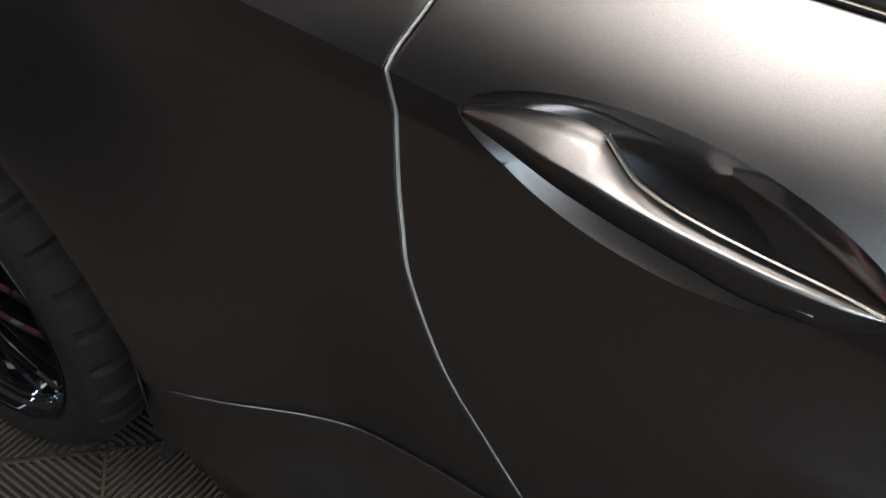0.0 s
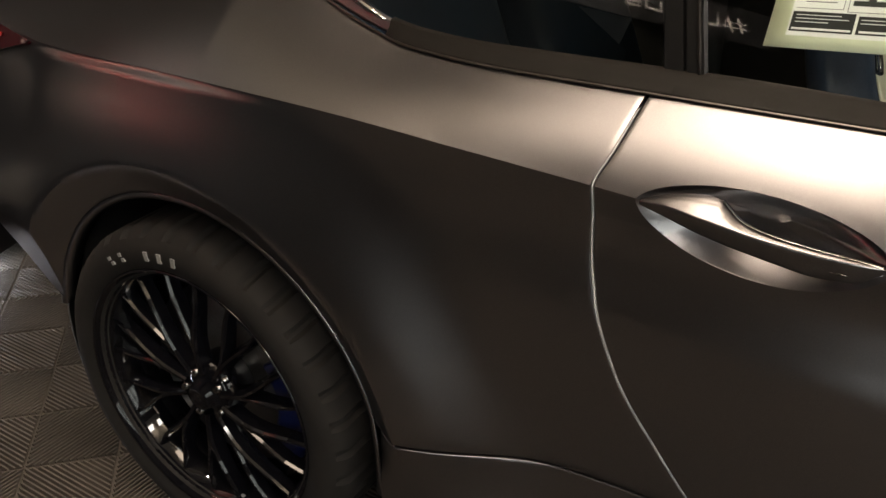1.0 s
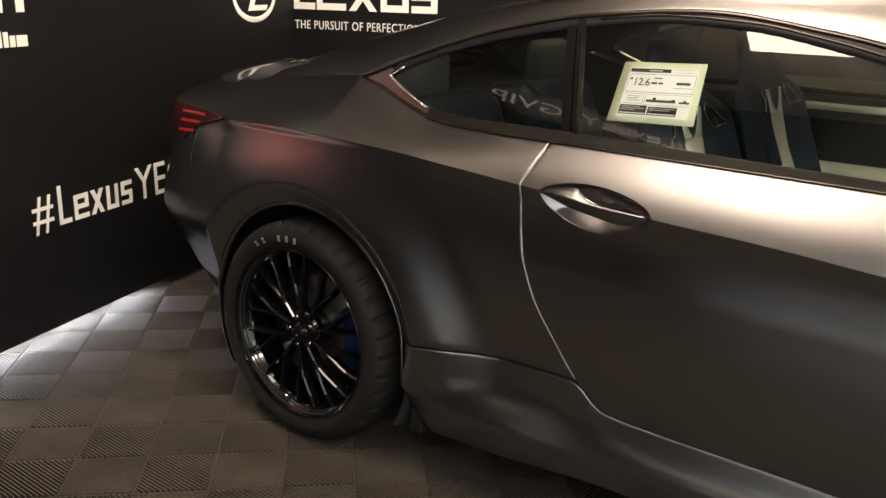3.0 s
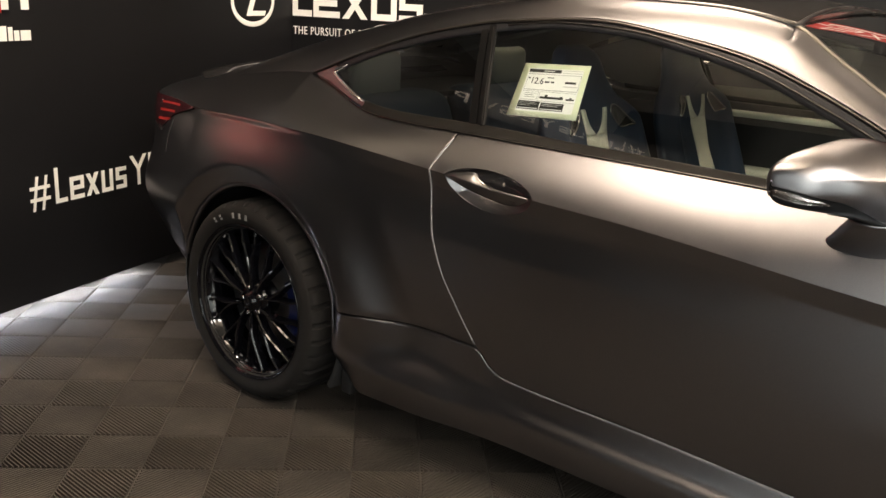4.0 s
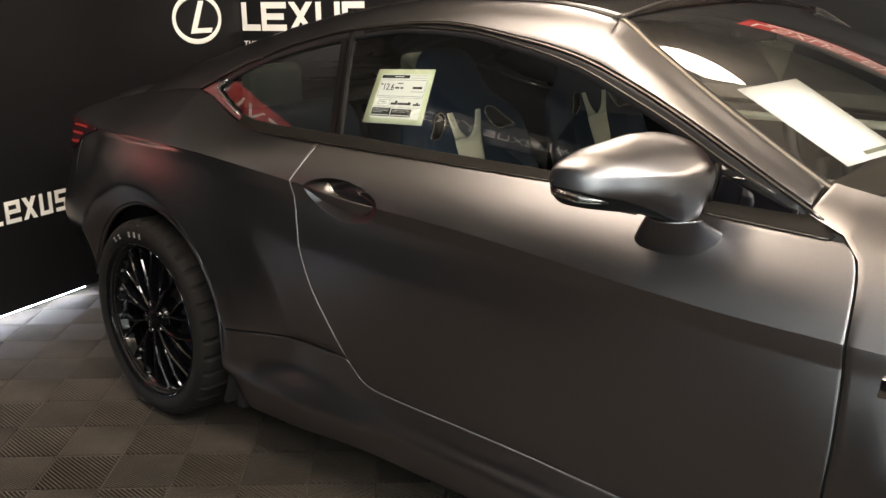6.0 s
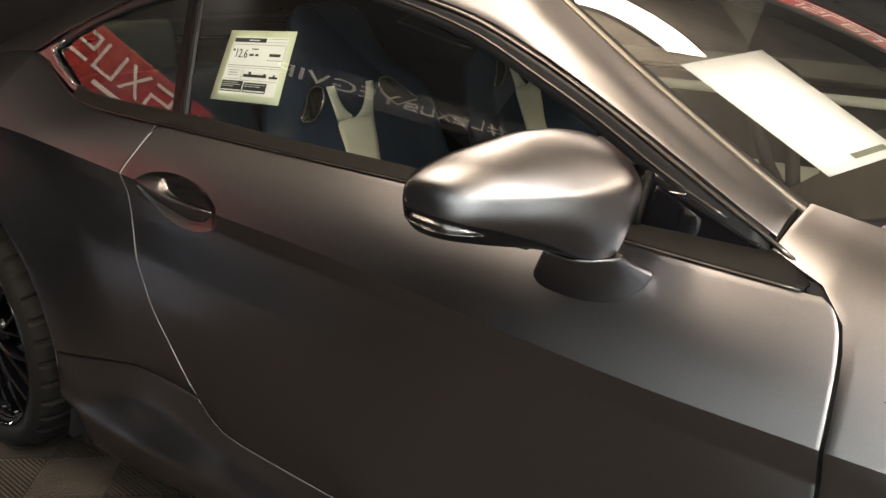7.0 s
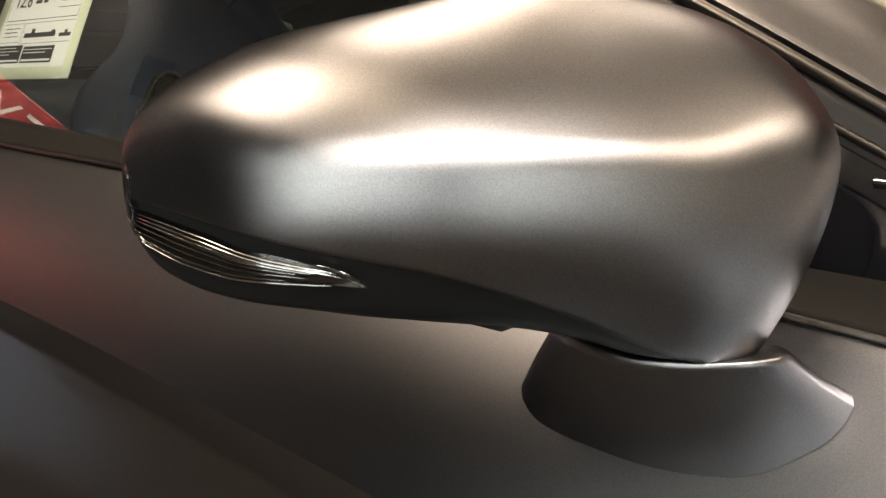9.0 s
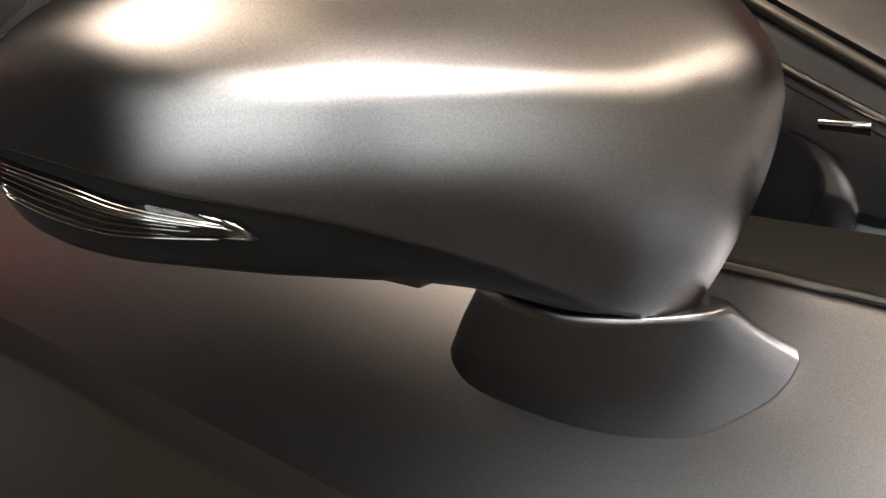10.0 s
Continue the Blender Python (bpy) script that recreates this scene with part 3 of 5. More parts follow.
    rr = []
    for q in edge_places:
        depth = depth_up + (depth_low - depth_up) * ramp01(HC[1] - q.z, -0.012, 0.018)
        x, z = HC[0] + (q.x - HC[0]) * shrink, HC[1] + (q.z - HC[1]) * shrink
        rr.append(bm.verts.new((x, q.y * shrink + 0.057 * (1 - shrink) + depth, z)))
    rings.append(rr)
for a, b in zip(rings, rings[1:]):
    for i in range(len(order)):
        j = (i + 1) % len(order)
        bm.faces.new((a[i], a[j], b[j], b[i]))
bm.faces.new(rings[-1])
bmesh.ops.recalc_face_normals(bm, faces=bm.faces)
outward(bm, (1.4, 0.6, 0.65))
for a, b in zip(order, order[1:] + order[:1]):
    e = bm.edges.get((a, b))
    if e:
        e.smooth = False
sharpen(bm, on_crease)
doors = cboth("door", bm, PAINT, label="closed coupe door in satin grey", mods=[("SOLIDIFY", (0.004, -1.0)), ("BEVEL", (0.0018, 2))])

# -- door handle --
H_IN = pch((0.797, 0.060, 0.886), (0.83, 0.064, 0.898), (0.874, 0.067, 0.9045), (0.890, 0.066, 0.9035), (0.902, 0.063, 0.895), (0.918, 0.059, 0.885), (0.955, 0.057, 0.876), (1.0, 0.055, 0.8725), (1.04, 0.053, 0.871), (1.068, 0.050, 0.870))
H_OUT = pch((0.797, 0.057, 0.884), (0.83, 0.049, 0.889), (0.874, 0.041, 0.886), (0.925, 0.0385, 0.880), (0.955, 0.038, 0.877), (1.0, 0.038, 0.874), (1.04, 0.040, 0.872), (1.068, 0.046, 0.869))
H_LOW = pch((0.797, 0.058, 0.880), (0.83, 0.055, 0.872), (0.874, 0.051, 0.861), (0.925, 0.049, 0.852), (0.955, 0.049, 0.847), (1.0, 0.048, 0.842), (1.04, 0.048, 0.8455), (1.068, 0.049, 0.863))
rows = []
for x in lin(0.797, 1.068, 60):
    (iy, iz), (oy, oz), (ly, lz) = H_IN(x), H_OUT(x), H_LOW(x)
    k = math.sin(math.pi * (x - 0.797) / 0.271) ** 0.5
    mid = ((iy + oy) / 2 - 0.001 * k, (iz + oz) / 2 + 0.0013 * k)
    rows.append([(x, iy + 0.006 * k, iz - 0.012 * k), (x, iy + 0.001, iz - 0.002), (x, iy - 0.002 * k, iz), (x, *mid), (x, oy + 0.003 * k, oz + 0.0005), (x, oy, oz - 0.002 * k), (x, oy + 0.0005, oz - 0.006 * k), (x, (oy + ly) / 2 - 0.002 * k, (oz + lz) / 2), (x, ly - 0.002 * k, lz + 0.004 * k), (x, ly, lz), (x, ly + 0.012 * k, lz + 0.006 * k)])
bm = grid(rows, closed=True)
bmesh.ops.holes_fill(bm, edges=[e for e in bm.edges if e.is_boundary])
bmesh.ops.recalc_face_normals(bm, faces=bm.faces)
cboth("door_handle", bm, PAINT, doors, "satin grey pull handle over a hollow")
rows = [[(x, H_IN(x)[0] + dy, H_IN(x)[1] + dz) for dy, dz in ((-0.0045, 0.0002), (-0.002, 0.0012), (0.001, 0.0008), (0.003, -0.002))] for x in lin(0.893, 1.066, 40)]
cboth("handle_edge", outward(grid(rows), (1.0, 0.055, 0.80)), CHROME, doors, "thin bright edge along the handle")
cboth("handle_button", box(1.016, 1.034, 0.0430, 0.047, 0.8540, 0.8555, 0.0004), DARK_CHROME, doors, "small lock sensor mark")

# -- quarter panel, shoulder, pillar and roof as one pressing --
ARCH_X, ARCH_R = 0.02, 0.392


def quarter_low(x):
    d = ARCH_R ** 2 - (x - ARCH_X) ** 2
    arch = ZW + math.sqrt(d) if d > 0 else 0
    return max(arch, 0.425 if x > 0.3 else 0.44)


q_rows = panel(lambda z: -0.36, lambda z: GAP_R(z) - 0.0055, quarter_low, 32, 14, 130)
bm = outward(grid(q_rows), (0.3, 0.6, 0.7))
REAR_NET = [
    [(-0.41, 0.18, 0.18), (-0.49, 0.235, 0.18), (-0.60, 0.34, 0.18), (-0.76, 0.52, 0.18), (-0.82, 0.92, 0.18)],
    [(-0.378, 0.040, 0.44), (-0.54, 0.098, 0.44), (-0.70, 0.19, 0.45), (-0.89, 0.40, 0.45), (-0.96, 0.92, 0.45)],
    [(-0.36, None, 0.60), (-0.56, 0.05, 0.60), (-0.775, 0.15, 0.60), (-0.95, 0.40, 0.60), (-1.01, 0.92, 0.60)],
    [(-0.36, None, 0.76), (-0.56, 0.095, 0.76), (-0.76, 0.185, 0.76), (-0.95, 0.42, 0.76), (-1.02, 0.92, 0.76)],
    [(-0.36, None, 0.928), (-0.54, 0.155, 0.93), (-0.735, 0.20, 0.93), (-0.91, 0.42, 0.935), (-1.0, 0.92, 0.945)],
    [(-0.36, 0.285, 1.035), (-0.51, 0.305, 1.014), (-0.665, 0.37, 0.992), (-0.82, 0.53, 0.998), (-0.96, 0.92, 1.010)],
]


def rear_point(s, k):
    """The rear's skin: s from the flank (0) round to the middle (4), k from the floor edge (0) up to the deck (5)."""
    col = []
    for row in REAR_NET:
        pts = [(x, side_y(-0.36, z) if y is None else y, z) for x, y, z in row]
        col.append(pch(*[(i, *p) for i, p in enumerate(pts)])(s))
    return Vector(pch(*[(i, *p) for i, p in enumerate(col)])(k))


def rear_level(z):
    """The level k at which the rear's skin starts at height z on the flank."""
    lo, hi = 0.0, 5.0
    for _ in range(40):
        mid = (lo + hi) / 2
        if rear_point(0, mid).z < z:
            lo = mid
        else:
            hi = mid
    return (lo + hi) / 2


edge = [Vector(r[0]) for r in q_rows]
below = [rear_point(0, rear_level(z)) for z in lin(0.18, edge[0].z, 10)[:-1]]
rows = []
for q in below + edge:
    k = rear_level(q.z) if q.z < 1.034 else 5.0
    off = q - rear_point(0, k)
    row = []
    for i in range(49):
        s = 4 * (i / 48) ** 1.15
        row.append(tuple(rear_point(s, k) + off * (1 - ramp01(s, 0, 1.1))))
    rows.append(row)
join(bm, outward(grid(rows), (-0.2, 0.9, 0.6)))


def roof_section(x, n, a=0.0, b=1.0):
    """Points from the side rail over the drip line to the centre."""
    (ry, rz), (dy, dz), cz = rail(x), DRIP(x), CENTRE(x)
    f = pch((0, ry, rz), (0.1, ry + (dy - ry) * 0.42, rz + (dz - rz) * 0.58), (0.2, dy, dz), (0.45, dy + (YC - dy) * 0.4, dz + (cz - dz) * 0.62), (0.75, dy + (YC - dy) * 0.75, dz + (cz - dz) * 0.93), (1.0, YC, cz))
    return [(x, *f(a + (b - a) * j / (n - 1))) for j in range(n)]


roof = bmesh.new()
XS = lin(-0.36, 1.555, 84)
SIDE = 10
join(roof, grid([roof_section(x, SIDE, 0, 0.2) for x in XS]))                  # cant rail
RW0, RW1 = -0.30, 0.36                                                        # rear window
join(roof, grid([roof_section(x, 14, 0.2, 1.0) for x in lin(-0.36, RW0, 4)]))
# deck behind the rear window
deck = []
for i in range(21):
    s = 4 * (i / 20) ** 1.15
    e = rear_point(s, 5)
    if i == 20:
        break
    cx = -0.36 + (-0.95 + 0.36) * i / 20
    deck.append([(e.x + (cx - e.x) * t, e.y + (YC - e.y) * t, e.z + (CENTRE(cx) - e.z) * (1 - (1 - t) ** 2.2)) for t in lin(0, 1, 16)])
join(roof, grid(deck))
weld(roof)
# pillar beside the windscreen
pil = []
for x in lin(1.555, 2.066, 30):
    (ry, rz), (dy, dz) = rail(x), DRIP(x)
    f = pch((0, ry, rz), (0.5, ry + (dy - ry) * 0.42, rz + (dz - rz) * 0.58), (1, dy, dz))
    pil.append([(x, *f(t)) for t in lin(0, 1, SIDE)])
join(roof, grid(pil))
weld(roof)
bmesh.ops.recalc_face_normals(roof, faces=roof.faces)
outward(roof, (0.8, 0.9, 0.6))
join(bm, roof)
weld(bm)
sharpen(bm, on_crease)
# Lower rear corner blackened for shade, so the strip light does not show in it.
for f in bm.faces:
    c = f.calc_center_median()
    if c.x < -0.385 and c.z < 0.40:
        f.material_index = 1
cboth("body_side", bm, [PAINT, CABIN], label="satin grey quarter panel and pillars", mods=SKIN)
roof_gloss = shader("roof_gloss", (0.022, 0.019, 0.017), 0.16, grain=0.25, scale=220, spec=0.5, coat=0.4)
cboth("roof_panel", outward(grid([roof_section(x, 16, 0.205, 1.0) for x in lin(RW1, 1.555, 50)]), (0.9, 0.9, 0.8)), roof_gloss, label="dark gloss woven roof panel", mods=[("SOLIDIFY", (0.006, -1.0))])
cboth("roof_ditch", tube([(x, DRIP(x)[0] + 0.002, DRIP(x)[1] + 0.0005) for x in lin(RW1, 1.555, 40)], 0.003, 6), BLACK_TRIM)

# -- front wing and bonnet --
def wing_low(x):
    d = 0.388 ** 2 - (x - XW - 2.735) ** 2
    arch = ZW + math.sqrt(d) if d > 0 else 0
    return max(arch, 0.30)


f_rows = panel(lambda z: max(GAP_F(z) + 0.0055, 2.1405), lambda z: 3.35, wing_low, 22, 9, 80)
wing = outward(grid(f_rows), (2.8, 0.7, 0.6))
rows = []
right = [Vector(r[0]) for r in f_rows if r[0][2] > 0.9445]
for i, p in enumerate(right):
    v = i / (len(right) - 1)
    left = Vector((2.066, 0.187, 0.978)).lerp(Vector((2.083, 0.256, 1.026)), v)
    left.y -= 0.006 * math.sin(math.pi * v)
    rows.append([tuple(left.lerp(p, u)) for u in lin(0, 1, 8)])
join(wing, outward(grid(rows), (2.2, 0.9, 0.6)))
weld(wing, 0.0002)
cboth("front_wing", sharpen(wing, on_crease), PAINT, label="satin grey front wing", mods=SKIN)
HOOD_C = pch((2.34, 1.035), (2.6, 1.022), (2.9, 0.975), (3.2, 0.89), (3.42, 0.76))
rows = []
for x in lin(2.17, 3.42, 40):
    y0, z0 = belt(x)
    row = []
    for j, t in enumerate(lin(0, 1, 18)):
        xx = x + 0.20 * math.sin(t * math.pi / 2) * max(0, 1 - (x - 2.17) / 0.8)
        row.append((xx, y0 + 0.006 + (YC - y0 - 0.006) * t, z0 + 0.001 + (HOOD_C(max(xx, 2.34)) - z0) * (1 - (1 - t) ** 2.4)))
    rows.append(row)
cboth("bonnet", outward(grid(rows), (2.8, 0.9, 0.3)), PAINT, label="satin grey bonnet half", mods=SKIN)
rows = []
for i in range(21):
    a = i / 20
    f = pch((0, 3.35, side_y(3.35, 0.5)), (0.35, 3.5, 0.36), (0.7, 3.6, 0.62), (1, 3.62, YC))
    x, y = f(a)
    rows.append([(x - 0.12 * k ** 2.2 * (0.2 + a), y + 0.03 * k, 0.2 + 0.56 * k) for k in lin(0, 1, 12)])
cboth("front_bumper", outward(grid(rows), (2.6, 0.9, 0.5)), PAINT, label="satin grey front bumper", mods=SKIN)

cboth("pillar_shut", tube([(2.068, 0.212, 0.968), (2.078, 0.272, 1.012)], 0.012, 8), SHUT)

# -- sill (side skirt) --
SILL_TOP = pch((0.40, 0.418), (0.905, 0.418), (0.93, 0.398), (0.957, 0.368), (1.0, 0.3505), (1.1, 0.344), (1.4, 0.338), (1.75, 0.322), (2.34, 0.298))
SILL_OUT = pch((0.40, 0.016, 0.285), (0.5, 0.018, 0.272), (0.7, 0.026, 0.256), (1.0, 0.04, 0.243), (1.6, 0.05, 0.230), (2.1, 0.05, 0.222), (2.34, 0.04, 0.215))
rows = []
for x in lin(0.415, 2.335, 80):
    zt = SILL_TOP(x)
    yt = side_y(x, zt) + 0.002
    oy, oz = SILL_OUT(x)
    oy = oy + (side_y(x, 0.36) - 0.026 - oy) * ramp01(x, 0.7, 1.1)
    zs = sum(SILL_TOP(x + d) for d in lin(-0.12, 0.12, 9)) / 9      # the step in the upper edge dies out below it
    ys = side_y(x, zs) + 0.002
    k = ramp01(x, 0.42, 0.62) * (1 - ramp01(x, 0.8, 1.1))
    tail = 1 - ramp01(x, 0.40, 0.52)
    f = pch((0, yt, zt), (0.35, ys + (oy - ys) * 0.30 + 0.010 * k, zs + (oz - zs) * 0.45), (0.62, oy + 0.012 * k, oz + (zs - oz) * 0.16), (0.72, oy, oz), (0.84, oy + 0.004 + 0.02 * tail, oz - 0.035), (0.93, oy + 0.02 + 0.04 * tail, 0.165 + 0.03 * tail), (1.0, oy + 0.12, 0.145 + 0.03 * tail))
    rows.append([(x, *f(t)) for t in lin(0, 1, 26)])
cboth("side_sill", outward(grid(rows), (1.4, 0.6, 0.3)), PAINT, label="satin grey side sill under the door", mods=SKIN)

# -- dark backing in the shut lines, and the underbody --
rows = [[(GAP_R(z) + dx, side_y(GAP_R(z), min(z, 0.98)) + 0.016, z) for dx in (-0.03, 0.03)] for z in lin(0.34, 0.975, 40)]
cboth("rear_shut", outward(grid(rows), (0.8, 0.6, 0.6)), SHUT)
rows = [[(GAP_F(z) + dx, side_y(GAP_F(z), min(z, 0.95)) + 0.016, z) for dx in (-0.03, 0.03)] for z in lin(0.30, 0.955, 40)]
cboth("front_shut", outward(grid(rows), (2.1, 0.6, 0.6)), SHUT)
rows = [[(x, side_y(x, DOOR_LOW(x)) + 0.016, DOOR_LOW(x) + dz) for dz in (-0.03, 0.03)] for x in lin(0.93, 2.17, 40)]
cboth("sill_shut", outward(grid(rows), (1.5, 0.6, 0.3)), SHUT)
rows = [[(x, side_y(x, 0.425) + 0.016, 0.42 + dz) for dz in (-0.03, 0.03)] for x in lin(0.42, 0.92, 12)]
cboth("quarter_shut", outward(grid(rows), (0.6, 0.6, 0.4)), SHUT)
cboth("liner_panel", box(0.405, 0.45, 0.06, 0.34, 0.13, 0.42, 0.01), SHUT)
cpart("underbody", box(-0.34, 3.2, 0.16, 2 * YC - 0.16, 0.15, 0.21, 0.02), CABIN)


# -- pale guard strip in the rear shut line, and a painted highlight on the sill edge --
rows = [[(GAP_R(z) - 0.0048 + dx, side_y(GAP_R(z), z) + dy, z) for dx, dy in ((0.0, 0.0012), (0.0017, 0.0016), (0.0017, 0.010))] for z in lin(0.43, 0.97, 60)]
cboth("pale_edge", outward(grid(rows), (0.2, 0.4, 0.7)), PALE_EDGE, label="pale guard strip along the shut line", mods=[("SOLIDIFY", (0.0006, -1.0))])
# the sill edge's highlight, put in as a pale strip
rows = [[(x, side_y(x, SILL_TOP(x)) + 0.0025 + dy, SILL_TOP(x) + 0.0012 + dz) for dy, dz in ((0.0, -0.0006), (0.001, 0.0004), (0.006, 0.001))] for x in lin(0.985, 2.15, 60)]
cboth("pale_edge", outward(grid(rows), (1.5, 0.5, 0.2)), PALE_EDGE, mods=[("SOLIDIFY", (0.0006, -1.0))])


# -- wheel housings --
def wheel_house(cx):
    prof = [(0.045, 0.392), (0.05, 0.405), (0.12, 0.41), (0.36, 0.41), (0.36, 0.05)]
    bm = grid([[p for p in ring(cx, ZW, y, r, 48)] for y, r in prof], closed=True)
    kill = [v for v in bm.verts if v.co.z < 0.12]
    bmesh.ops.delete(bm, geom=kill, context="VERTS")
    return bm


for cx in (ARCH_X, XW + 2.735):
    cboth("wheel_liner", wheel_house(cx), SHUT)
# inner rim of the rear arch
rows = []
for i in range(49):
    a = math.radians(-8 + 176 * i / 48)
    rows.append([(ARCH_X + r * math.cos(a), side_y(ARCH_X + 0.40 * math.cos(a), max(ZW + 0.40 * math.sin(a), 0.44)) + dy, ZW + r * math.sin(a)) for r, dy in ((ARCH_R + 0.003, 0.002), (ARCH_R - 0.008, 0.006), (ARCH_R - 0.010, 0.03))])
cboth("arch_lip", grid(rows), PAINT, mods=[("SOLIDIFY", (0.002, 0.0))])

# -- side windows, frames and trim --
def on_glass(x, z, out=0.0):
    return (x, glass_y(x, z) - out, z)


def strip(xs, top, low, out0, out1, n=4):
    rows = []
    for x in xs:
        a, b = top(x), low(x)
        rows.append([on_glass(x, a + (b - a) * t, out0 + (out1 - out0) * t) for t in lin(0, 1, n)])
    return outward(grid(rows), (1.1, 0.7, 0.9))


B_TOP, B_LOW = (0.754, 1.258), (0.818, 1.004)       # rear edge of the door glass


def b_line(z, off=0.0):
    return B_LOW[0] + (B_TOP[0] - B_LOW[0]) * (z - B_LOW[1]) / (B_TOP[1] - B_LOW[1]) + off


THIN = [("SOLIDIFY", (0.004, -1.0))]
rows = []
for i in range(31):
    t = i / 30
    row = []
    for k in lin(0, 1, 14):
        x = 0.19 + (0.80 - 0.19) * k
        for _ in range(12):
            z = GLASS_LOW(x) + (GLASS_TOP(x) - GLASS_LOW(x)) * t
            xr = b_line(z, -0.034)
            x = 0.191 + (xr - 0.191) * k
        row.append(on_glass(x, z, -0.004))
    rows.append(row)
cboth("quarter_window", outward(grid(rows), (0.7, 0.7, 0.9)), SMOKE, label="tinted rear side window", shade=False)
rows = []
for i in range(25):
    t = i / 24
    row = []
    for k in lin(0, 1, 40):
        x = 0.82 + (2.036 - 0.82) * k
        for _ in range(12):
            z = GLASS_LOW(x) + (GLASS_TOP(x) - GLASS_LOW(x)) * t
            xl = b_line(z, 0.004)
            x = xl + (2.036 - xl) * k
        row.append(on_glass(x, z, -0.004))
    rows.append(row)
cboth("door_window", outward(grid(rows), (1.3, 0.7, 0.9)), TINT, doors, "clear closed door window", shade=False)
# upper frame: black band under the roof rail, bright outer line
cboth("window_frame", strip(lin(0.185, 2.06, 70), lambda x: RAIL_Z(x) - 0.004, lambda x: GLASS_TOP(x) - 0.006, 0.004, 0.001), BLACK_TRIM, mods=THIN)
cboth("window_frame_line", tube([on_glass(x, RAIL_Z(x) - 0.006, 0.006) for x in lin(0.09, 2.10, 80)], 0.0038, 8), FRAME_LINE, label="satin metal line round the side windows")
cboth("window_frame_line", tube([on_glass(x, GLASS_TOP(x) + 0.010, 0.004) for x in lin(0.8, 2.0, 60)], 0.0025, 8), FRAME_LINE)
# belt moulding
rows = []
for x in lin(0.36, 2.125, 74):
    by, bz = belt(x)
    gz = min(GLASS_LOW(x), max(RAIL_Z(x) - 0.006, bz + 0.003))
    gy = glass_y(x, gz)
    rows.append([(x, by - 0.001, bz + 0.0015), (x, by + 0.001, bz + 0.006), (x, by + 0.004 + 0.3 * (gy - by), bz + 0.62 * (gz - bz)), (x, gy - 0.006, gz + 0.002), (x, gy + 0.004, gz + 0.004)])
cboth("belt_moulding", outward(grid(rows), (1.1, 0.7, 0.9)), BELT_TRIM, label="dark moulding under the side windows", mods=[("SOLIDIFY", (0.003, -1.0)), ("BEVEL", (0.0012, 2))])
cboth("belt_line", tube([(x, belt(x)[0] - 0.0015, belt(x)[1] + 0.002) for x in lin(0.10, 2.12, 90)], 0.002, 8), FRAME_LINE, label="satin metal line under the side windows")
# trim panel behind the rear side window with its bright edge
rows = []
for x in lin(0.082, 0.42, 24):
    lo = BELT_Z(x) + 0.003
    hi = min(RAIL_Z(x) - 0.005, GLASS_LOW(x) + 0.002 if x > 0.19 else 9)
    rows.append([on_glass(x, lo + (hi - lo) * t, 0.003) for t in lin(0, 1, 6)])
cboth("window_corner_trim", outward(grid(rows), (0.6, 0.7, 0.9)), PAINT, mods=THIN)
edge = [on_glass(x, GLASS_TOP(x) + 0.002, 0.008) for x in (0.235, 0.215, 0.2)] + [on_glass(0.188, 1.093, 0.009)] + [on_glass(x, GLASS_LOW(x) - 0.001, 0.008) for x in (0.2, 0.24, 0.28, 0.32, 0.352)]
cboth("window_corner_edge", tube(edge, [0.002, 0.004, 0.005, 0.006, 0.006, 0.006, 0.006, 0.005, 0.002], 8), CHROME, label="bright metal edge at the window corner")
# pillar between door and rear window
rows = []
for z in lin(0.992, 1.272, 16):
    x0, x1 = b_line(z, -0.045), b_line(z, 0.010)
    rows.append([on_glass(x0 + (x1 - x0) * t, z, o) for t, o in ((0, -0.003), (0.05, 0.002), (0.48, 0.002), (0.5, -0.004), (0.56, -0.004), (0.58, 0.004), (0.95, 0.004), (1, -0.003))])
cboth("door_pillar", outward(grid(rows), (0.8, 0.7, 1.1)), PILLAR_TRIM, label="gloss black pillar between the side windows", smooth=False)
cboth("door_pillar_line", tube([on_glass(b_line(z, 0.002), z, 0.004) for z in lin(1.0, 1.262, 10)], 0.0026, 8), BELT_TRIM)
# triangle at the front of the door window
rows = []
for x in lin(1.885, 2.05, 10):
    lo, hi = GLASS_LOW(x) - 0.003, GLASS_TOP(x) + 0.004
    rows.append([on_glass(x, lo + (hi - lo) * t, 0.0045) for t in lin(0, 1, 4)])
cboth("window_triangle", outward(grid(rows), (1.9, 0.7, 0.9)), GLOSS_BLACK, label="gloss black triangle at the window corner", mods=[("SOLIDIFY", (0.006, -1.0)), ("BEVEL", (0.002, 2))])
cboth("triangle_post", tube([on_glass(1.879, z, 0.004) for z in lin(GLASS_LOW(1.879), GLASS_TOP(1.879), 6)], 0.007, 8), BELT_TRIM)
cboth("triangle_clip", box(1.915, 1.94, glass_y(1.92, 1.025) - 0.009, glass_y(1.92, 1.025) - 0.003, 1.0235, 1.0265, 0.001), CHROME)

# -- windscreen, rear window --
def screen_row(s, n, out=0.0):
    x = 1.555 + (2.1 - 1.555) * s
    dy, dz = DRIP(x)
    cx, cz = 1.50 + (2.36 - 1.50) * s, 1.349 + (1.0 - 1.349) * s + 0.05 * math.sin(math.pi * s)
    row = []
    for j in range(n):
        t = j / (n - 1)
        row.append((x + (cx - x) * math.sin(t * math.pi / 2), dy + (YC - dy) * t, dz + (cz - dz) * (1 - (1 - t) ** 2) - out))
    return row


